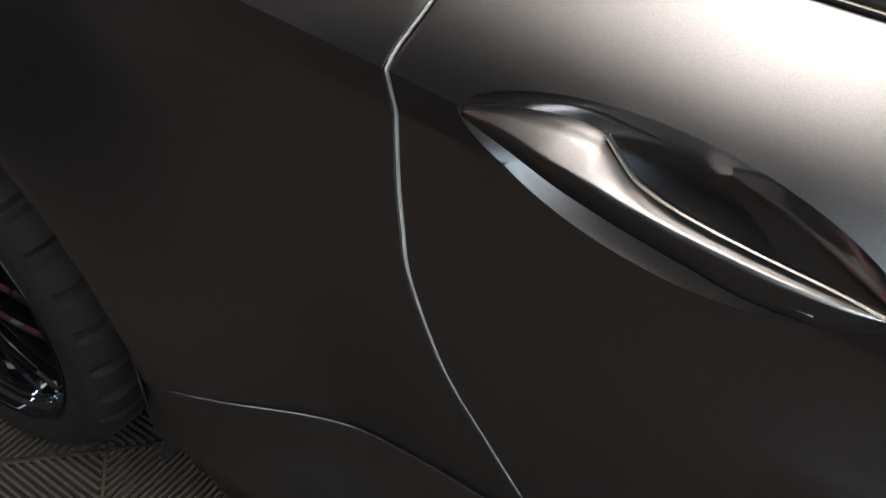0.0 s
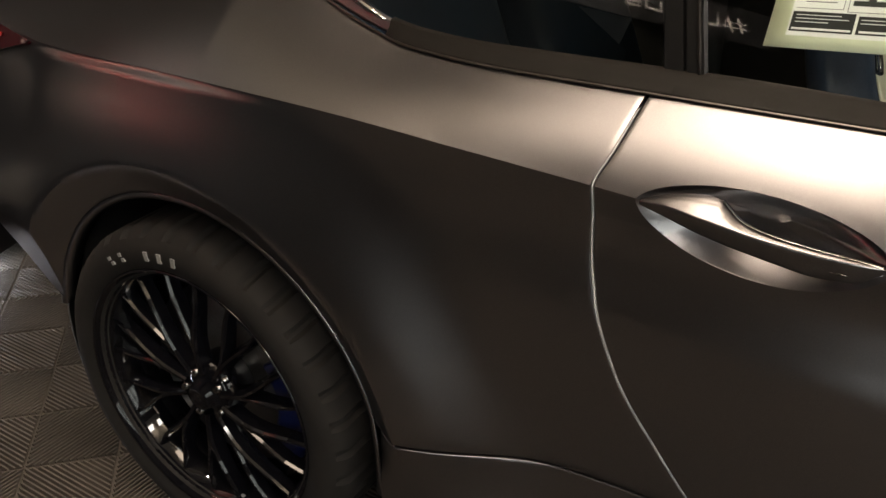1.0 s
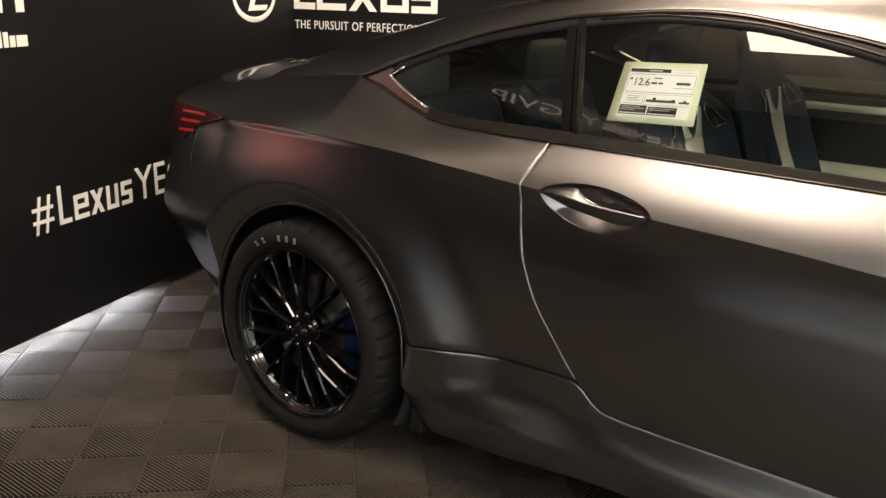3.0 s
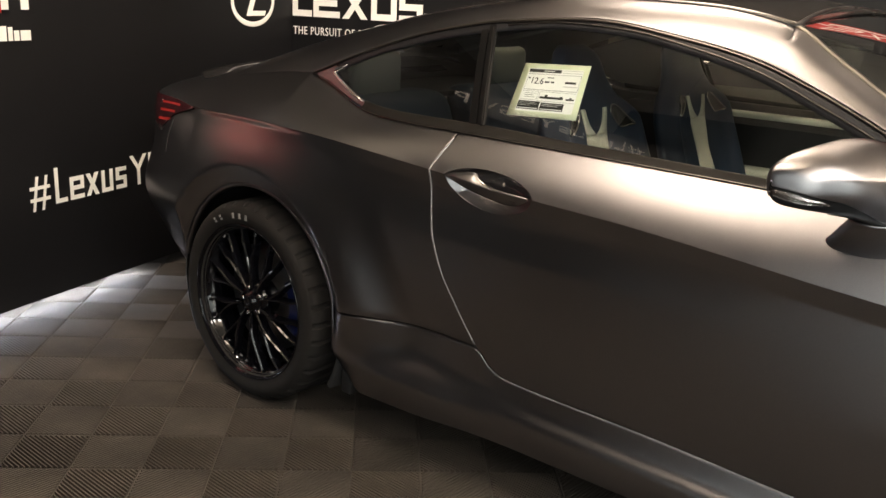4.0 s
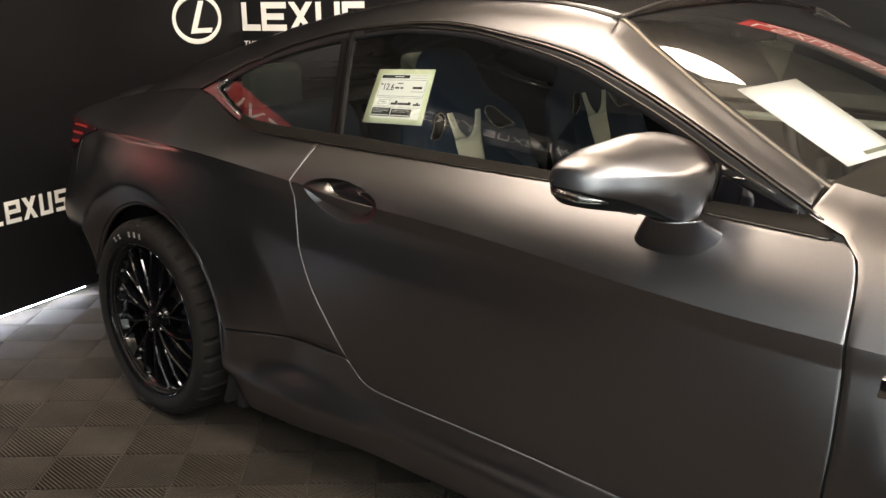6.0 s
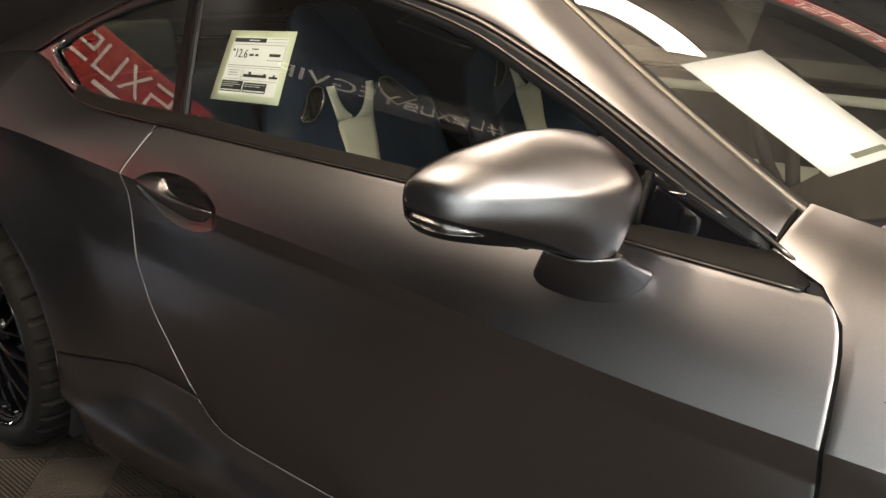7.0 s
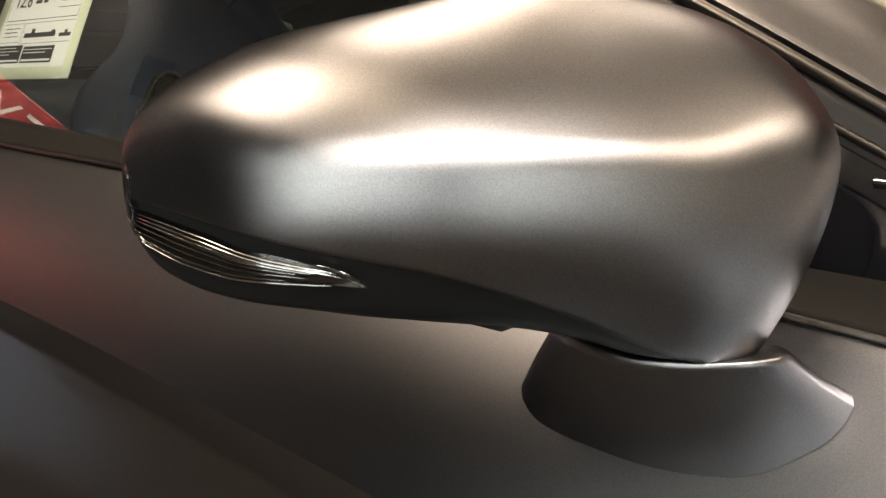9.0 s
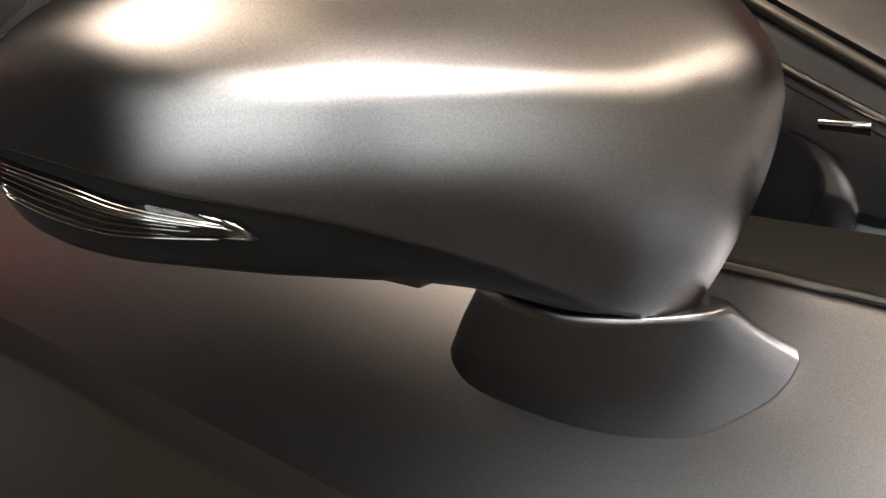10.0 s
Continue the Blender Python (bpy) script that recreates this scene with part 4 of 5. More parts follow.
cboth("windscreen", outward(grid([screen_row(s, 20) for s in lin(0.02, 1, 24)]), (1.6, 0.9, 0.7)), CLEAR, label="raked clear windscreen half", shade=False)
cboth("windscreen_edge", tube([(p[0], p[1] + 0.004, p[2] + 0.001) for p in (screen_row(s, 20)[0] for s in lin(0, 1, 24))], 0.0055, 8), shader("satin_edge", (0.36, 0.33, 0.28), 0.42, 1.0, grain=0.2, scale=300), label="satin metal edge beside the windscreen")
cboth("windscreen_seal", tube([(p[0] - 0.002, p[1] + 0.015, p[2] + 0.002) for p in (screen_row(s, 20)[0] for s in lin(0, 1, 24))], 0.006, 8), SHUT)
rows = [roof_section(x, 12, 0.2, 1.0) for x in lin(RW0, RW1, 24)]
cboth("rear_window", outward(grid(rows), (0.2, 0.9, 0.6)), glass("rear_glass", (0.42, 0.44, 0.42)), label="dark tinted rear window")
cboth("roof_header", tube([screen_row(0.0, 20)[i] for i in range(20)], 0.008, 8), BLACK_TRIM)
cboth("cowl", outward(grid([[(p[0] + dx, p[1], p[2] - dz) for dx, dz in ((-0.01, 0.0), (0.06, 0.012), (0.14, 0.03))] for p in screen_row(1.0, 20)]), (2.3, 0.9, 0.5)), BLACK_TRIM)
cpart("wiper", tube([(2.2, 0.36, 1.012), (2.34, 0.7, 1.016), (2.38, 1.0, 1.02)], 0.007, 8), BLACK_TRIM)

# -- spoiler and tail lamp --
def spoil(t):
    e = rear_point(1.2 + 2.8 * t, 5)
    return e


rows = []
for i in range(25):
    t = i / 24
    p = spoil(t)
    lift = 0.010 * ramp01(t, 0.0, 0.3)
    d = Vector((1, 0.35 * (1 - t), 0)).normalized()
    rows.append([tuple(p + d * a + Vector((0, 0, b))) for a, b in ((-0.012, -0.012), (-0.022, lift * 0.7), (-0.018, lift), (0.03, lift * 0.8), (0.10, 0.012 + 0.1 * lift), (0.16, -0.004))])
cboth("boot_spoiler", outward(grid(rows), (-0.5, 0.9, 0.7)), shader("spoiler_gloss", (0.02, 0.019, 0.018), 0.12, spec=0.5, coat=0.5), label="low satin grey lip spoiler", mods=THIN)


def rear_patch(pts, out, n=8):
    """A sheet over the rear's skin between two chains of (s, k)."""
    a, b = pts
    fa, fb = pch(*[(i / (len(a) - 1), *p) for i, p in enumerate(a)]), pch(*[(i / (len(b) - 1), *p) for i, p in enumerate(b)])
    rows = []
    for t in lin(0, 1, 16):
        p, q = fa(t), fb(t)
        row = []
        for u in lin(0, 1, n):
            s, k = p + (q - p) * u
            w = rear_point(s, k)
            nrm = (rear_point(s + 0.02, k) - rear_point(s - 0.02, k)).cross(rear_point(s, k + 0.02) - rear_point(s, k - 0.02)).normalized()
            if nrm.dot(w - Vector((-0.3, 0.9, 0.7))) < 0:
                nrm = -nrm
            row.append(tuple(w + nrm * out))
        rows.append(row)
    return outward(grid(rows), (-0.3, 0.9, 0.7))


lamp_top = [(0.14, 3.97), (0.9, 4.0), (1.6, 4.03), (2.3, 4.05)]
lamp_low = [(0.16, 3.93), (0.9, 3.66), (1.45, 3.34), (2.3, 3.6)]
lamps = cboth("tail_lamp", rear_patch((lamp_top, lamp_low), 0.006), TAIL_RED, label="dark red wedge-shaped tail lamp", mods=[("SOLIDIFY", (0.01, -1.0)), ("BEVEL", (0.002, 2))])
for off in (0.0, 0.13, 0.26):
    a = [(0.75 + off * 0.8, 3.92 - off * 1.25), (1.2, 3.9 - off * 1.3), (1.55, 3.88 - off * 1.35)]
    b = [(x, k - 0.05) for x, k in a]
    cboth("lamp_bar", rear_patch((a, b), 0.0075, 3), TAIL_BAR, lamps, "bright red light bar")
# a glint set onto the lamp as a small chrome patch
cboth("lamp_glint", rear_patch(([(1.2, 3.36), (1.45, 3.42)], [(1.24, 3.3), (1.5, 3.36)]), 0.0075, 3), CHROME, lamps)
cboth("bumper_seam", tube([tuple(rear_point(s, k) + Vector((-0.001, -0.001, 0))) for s, k in ((0.86, 3.62), (0.9, 3.4), (0.9, 3.15), (0.84, 2.95))], 0.0016, 6), SHUT)

# -- wheels --
def spoke(a0, split, side):
    """One branch of a forked spoke, from the hub to the rim, in the wheel's own plane (y out is negative)."""
    pts = []
    for t in lin(0, 1, 9):
        r = 0.045 + (0.252 - 0.045) * t
        a = a0 + side * split * ramp01(t, 0.15, 0.8) + 0.10 * t
        y = 0.034 - 0.020 * math.sin(math.pi * (0.15 + 0.55 * t)) + 0.012 * t
        pts.append((r * math.cos(a), y, r * math.sin(a)))
    # a narrow flat crest with sloping sides
    rows = []
    for i, p in enumerate(pts):
        t = i / 8
        q0, q1 = Vector(pts[max(i - 1, 0)]), Vector(pts[min(i + 1, 8)])
        w = (q1 - q0).cross(Vector((0, 1, 0))).normalized()
        a, b, deep = 0.0030 - 0.0010 * t, 0.011 - 0.003 * t, 0.030 - 0.008 * t
        p = Vector(p)
        rows.append([p + w * u + Vector((0, v, 0)) for u, v in ((-a, 0.0), (a, 0.0), (a + 0.0027, 0.0048), (b, deep), (-b, deep), (-a - 0.0027, 0.0048))])
    bm = grid(rows, closed=True)
    bmesh.ops.recalc_face_normals(bm, faces=bm.faces)
    return bm


def tyre_mesh():
    n = 288
    prof = [(0.028, 0.243), (0.012, 0.252), (0.003, 0.268), (-0.003, 0.290), (-0.001, 0.306), (0.008, 0.320), (0.018, 0.329), (0.030, 0.3345), (0.06, 0.3365), (0.20, 0.3365), (0.235, 0.332), (0.25, 0.315), (0.25, 0.25)]
    rows = []
    for k, (y, r) in enumerate(prof):
        row = []
        for i in range(n):
            groove = i % 8 < 2
            rr, yy = r, y
            if groove and 6 <= k <= 9:
                rr -= 0.0075
                yy += 0.002
            a = 6.2831853 * (i + (0.5 if k > 7 else 0)) / n
            row.append((rr * math.cos(a), yy, rr * math.sin(a)))
        rows.append(row)
    bm = grid(rows, closed=True)
    bmesh.ops.recalc_face_normals(bm, faces=bm.faces)
    for e in bm.edges:
        if len(e.link_faces) == 2 and e.calc_face_angle() > 0.55:
            e.smooth = False
    return bm


def wheel(cx, cy, cz, turn, mirrored):
    m = Matrix.Translation((cx, cy, cz)) @ (Matrix.Rotation(math.pi, 4, "Z") if mirrored else Matrix())
    rim = lathe([(0.022, 0.246), (0.004, 0.258), (0.001, 0.262), (0.006, 0.264), (0.02, 0.252), (0.03, 0.238), (0.12, 0.232), (0.22, 0.238), (0.23, 0.26)], 0, 0, 96)
    rim.transform(m)
    w = cpart("wheel", rim, GLOSS_BLACK, label="gloss black multi-spoke alloy wheel with low-profile tyre")
    t = tyre_mesh()
    t.transform(m)
    cpart("tyre", t, RUBBER, w, "dusty black low-profile tyre")
    for i in range(10):
        for side in (-1, 1):
            b = spoke(turn + 6.2831853 * i / 10, 0.145, side)
            b.transform(m)
            cpart("spoke", b, GLOSS_BLACK, w, smooth=False)
    hub = lathe([(0.014, 0.001), (0.010, 0.016), (0.013, 0.025), (0.024, 0.029), (0.030, 0.045), (0.034, 0.060), (0.06, 0.066), (0.10, 0.06)], 0, 0, 48)
    hub.transform(m)
    cpart("hub", hub, GLOSS_BLACK, w)
    for i in range(5):
        a = turn + 0.3 + 6.2831853 * i / 5
        nb = lathe([(0.024, 0.002), (0.021, 0.006), (0.034, 0.0075)], 0.046 * math.cos(a), 0.046 * math.sin(a), 12)
        nb.transform(m)
        cpart("wheel_nut", nb, DARK_CHROME, w)
    d = lathe([(0.10, 0.05), (0.098, 0.08), (0.098, 0.185), (0.13, 0.185), (0.13, 0.06)], 0, 0, 64)
    d.transform(m)
    cpart("brake_disc", d, DISC, w)
    rows = []
    for i in range(13):
        a = math.radians(-34 + 68 * i / 12)
        rows.append([(r * math.cos(a), y, r * math.sin(a)) for y, r in ((0.075, 0.135), (0.062, 0.15), (0.062, 0.195), (0.075, 0.208), (0.14, 0.208), (0.14, 0.135))])
    cal = grid(rows, closed=True)
    bmesh.ops.holes_fill(cal, edges=[e for e in cal.edges if e.is_boundary])
    bmesh.ops.recalc_face_normals(cal, faces=cal.faces)
    cal.transform(m)
    cpart("brake_caliper", cal, CALIPER, w, "blue painted brake caliper", mods=[("BEVEL", (0.004, 2))])
    for i in range(6):
        a = math.radians(119 - 6.4 * i) if not mirrored else math.radians(58 + 6.4 * i)
        if i == 2:
            continue
        r0, r1 = (0.283, 0.300)
        da = 0.026 if i > 2 else 0.02
        yy = -0.0042
        bar = bmesh.new()
        for (q0, q1, s0, s1) in ([(r0, r1, -da, da * 0.2)] if i > 2 else [(r0, r0 + 0.007, -da, da * 0.4), (r1 - 0.007, r1, -da * 0.2, da)]):
            c = [(q0, s0), (q0, s1), (q1, s1), (q1, s0)]
            lo = [bar.verts.new((q * math.cos(a + s), yy, q * math.sin(a + s))) for q, s in c]
            hi = [bar.verts.new((q * math.cos(a + s), yy + 0.003, q * math.sin(a + s))) for q, s in c]
            bar.faces.new(lo), bar.faces.new(hi[::-1])
            for k in range(4):
                bar.faces.new((lo[k], lo[(k + 1) % 4], hi[(k + 1) % 4], hi[k]))
        bmesh.ops.recalc_face_normals(bar, faces=bar.faces)
        bar.transform(m)
        cpart("tyre_mark", bar, TYRE_MARK, w, smooth=False)
    return w


wheel(XW, 0.0, ZW, 0.28, False)
wheel(XW + 2.73, 0.015, ZW, 0.7, False)
wheel(XW, 2 * YC, ZW, 0.1, True)
wheel(XW + 2.73, 2 * YC - 0.015, ZW, 0.5, True)

# -- door mirror --
MF = pch((0, 1.910, 0.116), (0.04, 1.923, 0.104), (0.08, 1.929, 0.086), (0.25, 1.915, 0.035), (0.5, 1.878, -0.028), (0.75, 1.828, -0.080), (0.92, 1.774, -0.107), (1, 1.727, -0.113))
MB = pch((0, 1.85, 0.142), (0.08, 1.812, 0.122), (0.25, 1.770, 0.06), (0.5, 1.735, -0.005), (0.75, 1.712, -0.060), (0.92, 1.700, -0.096), (1, 1.702, -0.110))
MZ = pch((0, 1.072, 0.953, 1.041), (0.04, 1.091, 0.953, 1.043), (0.08, 1.104, 0.953, 1.044), (0.16, 1.115, 0.956, 1.045), (0.25, 1.119, 0.961, 1.046), (0.35, 1.118, 0.969, 1.046), (0.5, 1.110, 0.978, 1.047), (0.75, 1.0945, 0.9875, 1.049), (0.92, 1.074, 0.9945, 1.044), (1, 1.062, 1.002, 1.041))
MCUT = pch((0, 0.953), (0.12, 0.960), (0.25, 0.969), (0.35, 0.978), (0.5, 0.9945), (0.6, 1.005), (0.7, 1.014), (0.8, 1.0195), (0.9, 1.0255), (0.95, 1.029), (1, 1.033))


CROWN_END = -0.42
NECK = 0.030
E0, E1_, ROLL = radians(7), radians(44), 0.026


def crown(u, depth, height):
    """The cap above its ridge: a tight roll, then an even dome up to the crest; gives the way back and up in metres."""
    def turn(e):
        return ROLL * (math.cos(E0) - math.cos(e)), ROLL * (math.sin(e) - math.sin(E0))
    if u < 0.3:
        return turn(E0 + (E1_ - E0) * u / 0.3)
    b0, h0 = turn(E1_)
    if height < h0 + 0.006:
        return depth * u, height * math.sin(u * math.pi / 2)
    t = (u - 0.3) / 0.7
    bc = min(b0 + (height - h0) * math.tan(E1_), b0 + (depth - b0) * 0.75)
    return (1 - t) ** 2 * b0 + 2 * t * (1 - t) * bc + t * t * depth, (1 - t) ** 2 * h0 + (2 * t * (1 - t) + t * t) * height


def mirror_at(t, a, out=0.0):
    f, b, (zt, zb, zm) = MF(t), MB(t), MZ(t)
    tip = max(0.0, 1 - max(0, (t - 0.72) / 0.28) ** 8.0) ** 0.32
    sc = tip
    mid, half = (f + b) / 2, (f - b) / 2
    c, s = math.cos(a), math.sin(a)
    if s > 0:
        a %= 2 * math.pi
        dep, hgt = (1 - CROWN_END) * math.hypot(*half), zt - zm
        pb, ph = crown(min(a / (0.8 * math.pi), 1.0), dep, hgt)
        q, w = min(a / (0.8 * math.pi), 1.0) * math.pi / 2, 0.75 * (1 - ramp01(t, 0.06, 0.36))
        pb, ph = pb + (dep * (1 - math.cos(q)) - pb) * w, ph + (hgt * math.sin(q) - ph) * w
        pc, ps = 1 - (1 - CROWN_END) * pb / dep, ph / hgt
        if a > 0.8 * math.pi:
            w = (a - 0.8 * math.pi) / (0.2 * math.pi) * math.pi / 2
            pc, ps = CROWN_END - (1 + CROWN_END) * math.sin(w), math.cos(w) ** 0.8
    else:
        pc, ps = math.copysign(abs(c) ** (0.36 if c > 0 else 0.8), c), -abs(s) ** 0.95
    h = (zt - zm) * ps * sc if s > 0 else (zm - zb) * ps * tip
    lean = (0.0025 * math.sin(math.pi * min(1.0, -ps * 1.3)) - 0.010 * ps * ps * ramp01(t, 0.2, 0.5)) * max(0, pc) * sc if s < 0 else 0.0
    d = math.hypot(*half)
    k = sc * pc
    x, y = mid + half * k + half / d * (lean + out * c)
    if s < 0:
        # the inboard end draws in towards the neck
        w = NECK * math.sin(min(-ps, 1) * math.pi / 2) ** 1.3 * (1 - ramp01(t, 0.0, 0.5))
        x, y = x - 0.25 * w, y - 0.97 * w
    return Vector((x, y, zm + h + out * s))


def low_angle(t, z):
    """The angle at which the lower face of the mirror stands at height z."""
    zt, zb, zm = MZ(t)
    tip = max(1e-4, 1 - max(0, (t - 0.72) / 0.28) ** 8.0) ** 0.32
    k = max((zm - z) / ((zm - zb) * tip), 0.02)
    if k > 0.98:
        return -math.asin(0.98 ** (1 / 0.95)) - min(0.9, (k - 0.98) * 7)
    return -math.asin(k ** (1 / 0.95))


def cut_angle(t):
    return low_angle(t, MCUT(t))


NT = [0, 0.01, 0.025, 0.04, 0.06, 0.08] + lin(0.11, 0.88, 34) + [0.90, 0.92, 0.94, 0.955, 0.968, 0.978, 0.986, 0.992, 0.997, 0.9992, 1.0]
rows = []
for t in NT:
    a0 = cut_angle(t)
    rows.append([tuple(mirror_at(t, a)) for a in [a0 * (1 - j / 16) for j in range(16)] + [(math.pi + 0.75) * (j / 50) ** 1.35 for j in range(51)]])
up = grid(rows)
mirrors = cboth("side_mirror", outward(join(up, bmesh.new()), (1.8, -0.01, 1.05)), PAINT, label="satin grey door mirror with an indicator strip", mods=[("SOLIDIFY", (0.003, -1.0))])
rows = []
for t in [q for q in NT if q > 0.05]:
    a0 = cut_angle(t)
    rows.append([tuple(mirror_at(t, a0 - (a0 + math.pi * 1.24) * j / 24, -0.0035)) for j in range(25)])
bm = grid(rows)
cboth("mirror_lower_cover", outward(bm, (1.8, -0.01, 1.05)), shader("mirror_black", (0.007, 0.0075, 0.008), 0.34, grain=0.2, scale=500), mirrors, "satin black lower cover")
cap = bmesh.new()
vs = [cap.verts.new(mirror_at(0.0, 6.2831853 * j / 40, -0.001)) for j in range(40)]
cap.faces.new(vs)
bmesh.ops.triangulate(cap, faces=cap.faces)
cboth("mirror_end", cap, PAINT, mirrors)
rows = [[tuple(mirror_at(t, a, -0.006)) for a in lin(math.pi * 0.72, math.pi * 1.28, 9)] for t in lin(0.05, 0.95, 20)]
cboth("mirror_glass", outward(grid(rows), (1.85, 0, 1.05)), shader("mirror_silver", (0.85, 0.86, 0.87), 0.02, 1.0), mirrors, "silvered mirror glass")
# indicator: ribbed reflector behind a clear lens
LENS_END = 0.762
ITOP = pch((LENS_END, 1.0084), (0.775, 1.0105), (0.8, 1.0135), (0.86, 1.0172), (0.9, 1.0196), (0.95, 1.0246), (1.0, 1.029))
ILOW = pch((LENS_END, 1.0082), (0.775, 1.0075), (0.8, 1.0072), (0.86, 1.0068), (0.9, 1.0065), (0.95, 1.0085), (0.985, 1.0135), (1.0, 1.017))


def ind(t, u, out):
    return tuple(mirror_at(t, low_angle(t, ITOP(t) + (ILOW(t) - ITOP(t)) * u), out))


cboth("indicator_reflector", outward(grid([[ind(t, u, -0.0012) for u in lin(0.04, 0.96, 7)] for t in lin(LENS_END + 0.004, 0.999, 50)]), (1.8, -0.01, 1.05)), shader("smoked_chrome", (0.13, 0.12, 0.11), 0.28, 1.0, grain=0.3, scale=60), mirrors, "smoked silver reflector")
for k, u0 in enumerate((0.10, 0.24, 0.36, 0.50, 0.63, 0.78, 0.9)):
    t0 = (0.80, 0.79, 0.82, 0.84, 0.83, 0.85, 0.80)[k]
    rib = [ind(t, u0 + 0.03 * math.sin(9 * t + k), 0.0004) for t in lin(t0, 0.995, 26)]
    cboth("indicator_rib", tube(rib, [0.0003 + (0.0002 + 0.00045 * (k in (1, 2))) * math.sin(math.pi * i / 25) for i in range(26)], 6), CHROME, mirrors)
rows = [[ind(t, u, 0.0015 - 0.003 * abs(2 * u - 1) ** 4) for u in lin(0, 1, 9)] for t in lin(LENS_END, 1.0, 40)]
cboth("indicator_lens", outward(grid(rows), (1.8, -0.01, 1.05)), LENS, mirrors, "clear indicator lens")
cboth("indicator_led", outward(grid([[ind(t, u, 0.0006) for u in lin(0.06, 0.42, 4)] for t in lin(0.80, 0.865, 8)]), (1.8, -0.01, 1.05)), CHROME, mirrors)
cboth("cover_clip", box(1.795, 1.835, -0.02, 0.0, 0.9785, 0.986, 0.0015), BLACK_TRIM, mirrors)
# foot of the mirror
FOOT_LOW = pch((-1, 1.766, 0.9035), (-0.96, 1.769, 0.898), (-0.7, 1.790, 0.888), (-0.3, 1.843, 0.884), (0.2, 1.893, 0.890), (0.6, 1.921, 0.906), (0.95, 1.935, 0.922), (1, 1.937, 0.930))
FOOT_UP = pch((-1, 1.766, 0.9035), (-0.95, 1.769, 0.909), (-0.5, 1.795, 0.926), (0, 1.86, 0.936), (0.6, 1.912, 0.938), (0.95, 1.935, 0.934), (1, 1.937, 0.930))
rows = []
for j in range(64):
    a = 6.2831853 * j / 64
    c, s_ = math.cos(a), math.sin(a)
    tipx, tipz = (FOOT_UP if s_ > 0 else FOOT_LOW)(c)
    foot = Vector((tipx, side_y(tipx, min(tipz, 0.965)) - 0.0015, tipz))
    top = Vector((1.868 + 0.054 * c, 0.062 + 0.032 * s_ + 0.004 * c, 0.961 - 0.002 * min(c, 0.0) + 0.005 * max(c, 0.0) - 0.004 * max(s_, 0.0)))
    row = []
    for t in lin(0, 1, 14):
        p = foot.lerp(top, t)
        p.y -= 0.003 * math.sin(math.pi * t)
        row.append(tuple(p))
    row.append(tuple(top + Vector((-0.0015 * c, -0.0015 * s_, 0.0008))))
    row.append(tuple(top + Vector((-0.014 * c, -0.014 * s_, -0.002))))
    rows.append(row)
bm = grid(rows + [rows[0]])
weld(bm, 1e-5)
cboth("mirror_foot", outward(bm, (1.88, 0.07, 0.94)), PAINT, mirrors)

# -- badge on the front wing --
bm = box(2.254, 2.36, 0.055, 0.064, 0.724, 0.758, 0.003)
for v in bm.verts:
    v.co.y = side_y(v.co.x, v.co.z) + (v.co.y - 0.064)
    v.co.x += 0.10 * (v.co.z - 0.724)
cboth("wing_badge", bm, CHROME, label="small bright metal badge")
bm = box(2.272, 2.355, 0.055, 0.0605, 0.7285, 0.7400, 0.001)
for v in bm.verts:
    v.co.y = side_y(v.co.x, v.co.z) + (v.co.y - 0.066)
    v.co.x += 0.10 * (v.co.z - 0.724)
cboth("badge_inlay", bm, GLOSS_BLACK)
# the groove's shade, laid on as a flat dark bar
cboth("groove_bar", tube([(x, side_y(x, z) - 0.0005, z) for x, z in ((2.242, 0.862), (2.27, 0.856), (2.31, 0.846), (2.37, 0.829), (2.45, 0.806))], [0.0006, 0.002, 0.004, 0.006, 0.007], 8, flat=0.5), SHUT, label="flat dark bar laid on the wing for a groove")

# -- price sheet on the door glass --
SHEET = [Vector((0.881, 0.0, 1.044)), Vector((1.094, 0.0, 1.052)), Vector((1.09, 0.0, 1.185)), Vector((0.89, 0.0, 1.177))]


def sheet_at(u, v, out=0.0):
    p = SHEET[0].lerp(SHEET[1], u).lerp(SHEET[3].lerp(SHEET[2], u), v)
    return (p.x, glass_y(p.x, p.z) + 0.0075 - out, p.z)


sheet = cpart("price_sheet", outward(grid([[sheet_at(u, v) for v in lin(0, 1, 6)] for u in lin(0, 1, 6)]), (1, 0.7, 1.1)), PAPER, None, "pale green printed sheet taped inside the door window", mods=[("SOLIDIFY", (0.0006, -1.0))])


def ink(u0, u1, v0, v1, name="print_bar"):
    cpart(name, outward(grid([[sheet_at(u, v, 0.0009) for v in (v0, v1)] for u in lin(u0, u1, 4)]), (1, 0.7, 1.1)), INK, sheet)


GREYINK = shader("ink_grey", (0.16, 0.17, 0.12), 0.6)
cpart("print_field", outward(grid([[sheet_at(u, v, 0.0007) for v in lin(0.10, 0.91, 5)] for u in lin(0.10, 0.92, 5)]), (1, 0.7, 1.1)), WHITE_PAPER, sheet)
ink(0.11, 0.60, 0.835, 0.895)
for u0, u1, v0, v1 in ((0.62, 0.91, 0.885, 0.889), (0.62, 0.91, 0.84, 0.844), (0.12, 0.91, 0.80, 0.805), (0.12, 0.91, 0.505, 0.511), (0.12, 0.123, 0.51, 0.80), (0.907, 0.91, 0.51, 0.80), (0.12, 0.36, 0.475, 0.479), (0.12, 0.36, 0.315, 0.319), (0.357, 0.36, 0.32, 0.475), (0.38, 0.91, 0.475, 0.479), (0.38, 0.91, 0.30, 0.304), (0.38, 0.383, 0.304, 0.475),
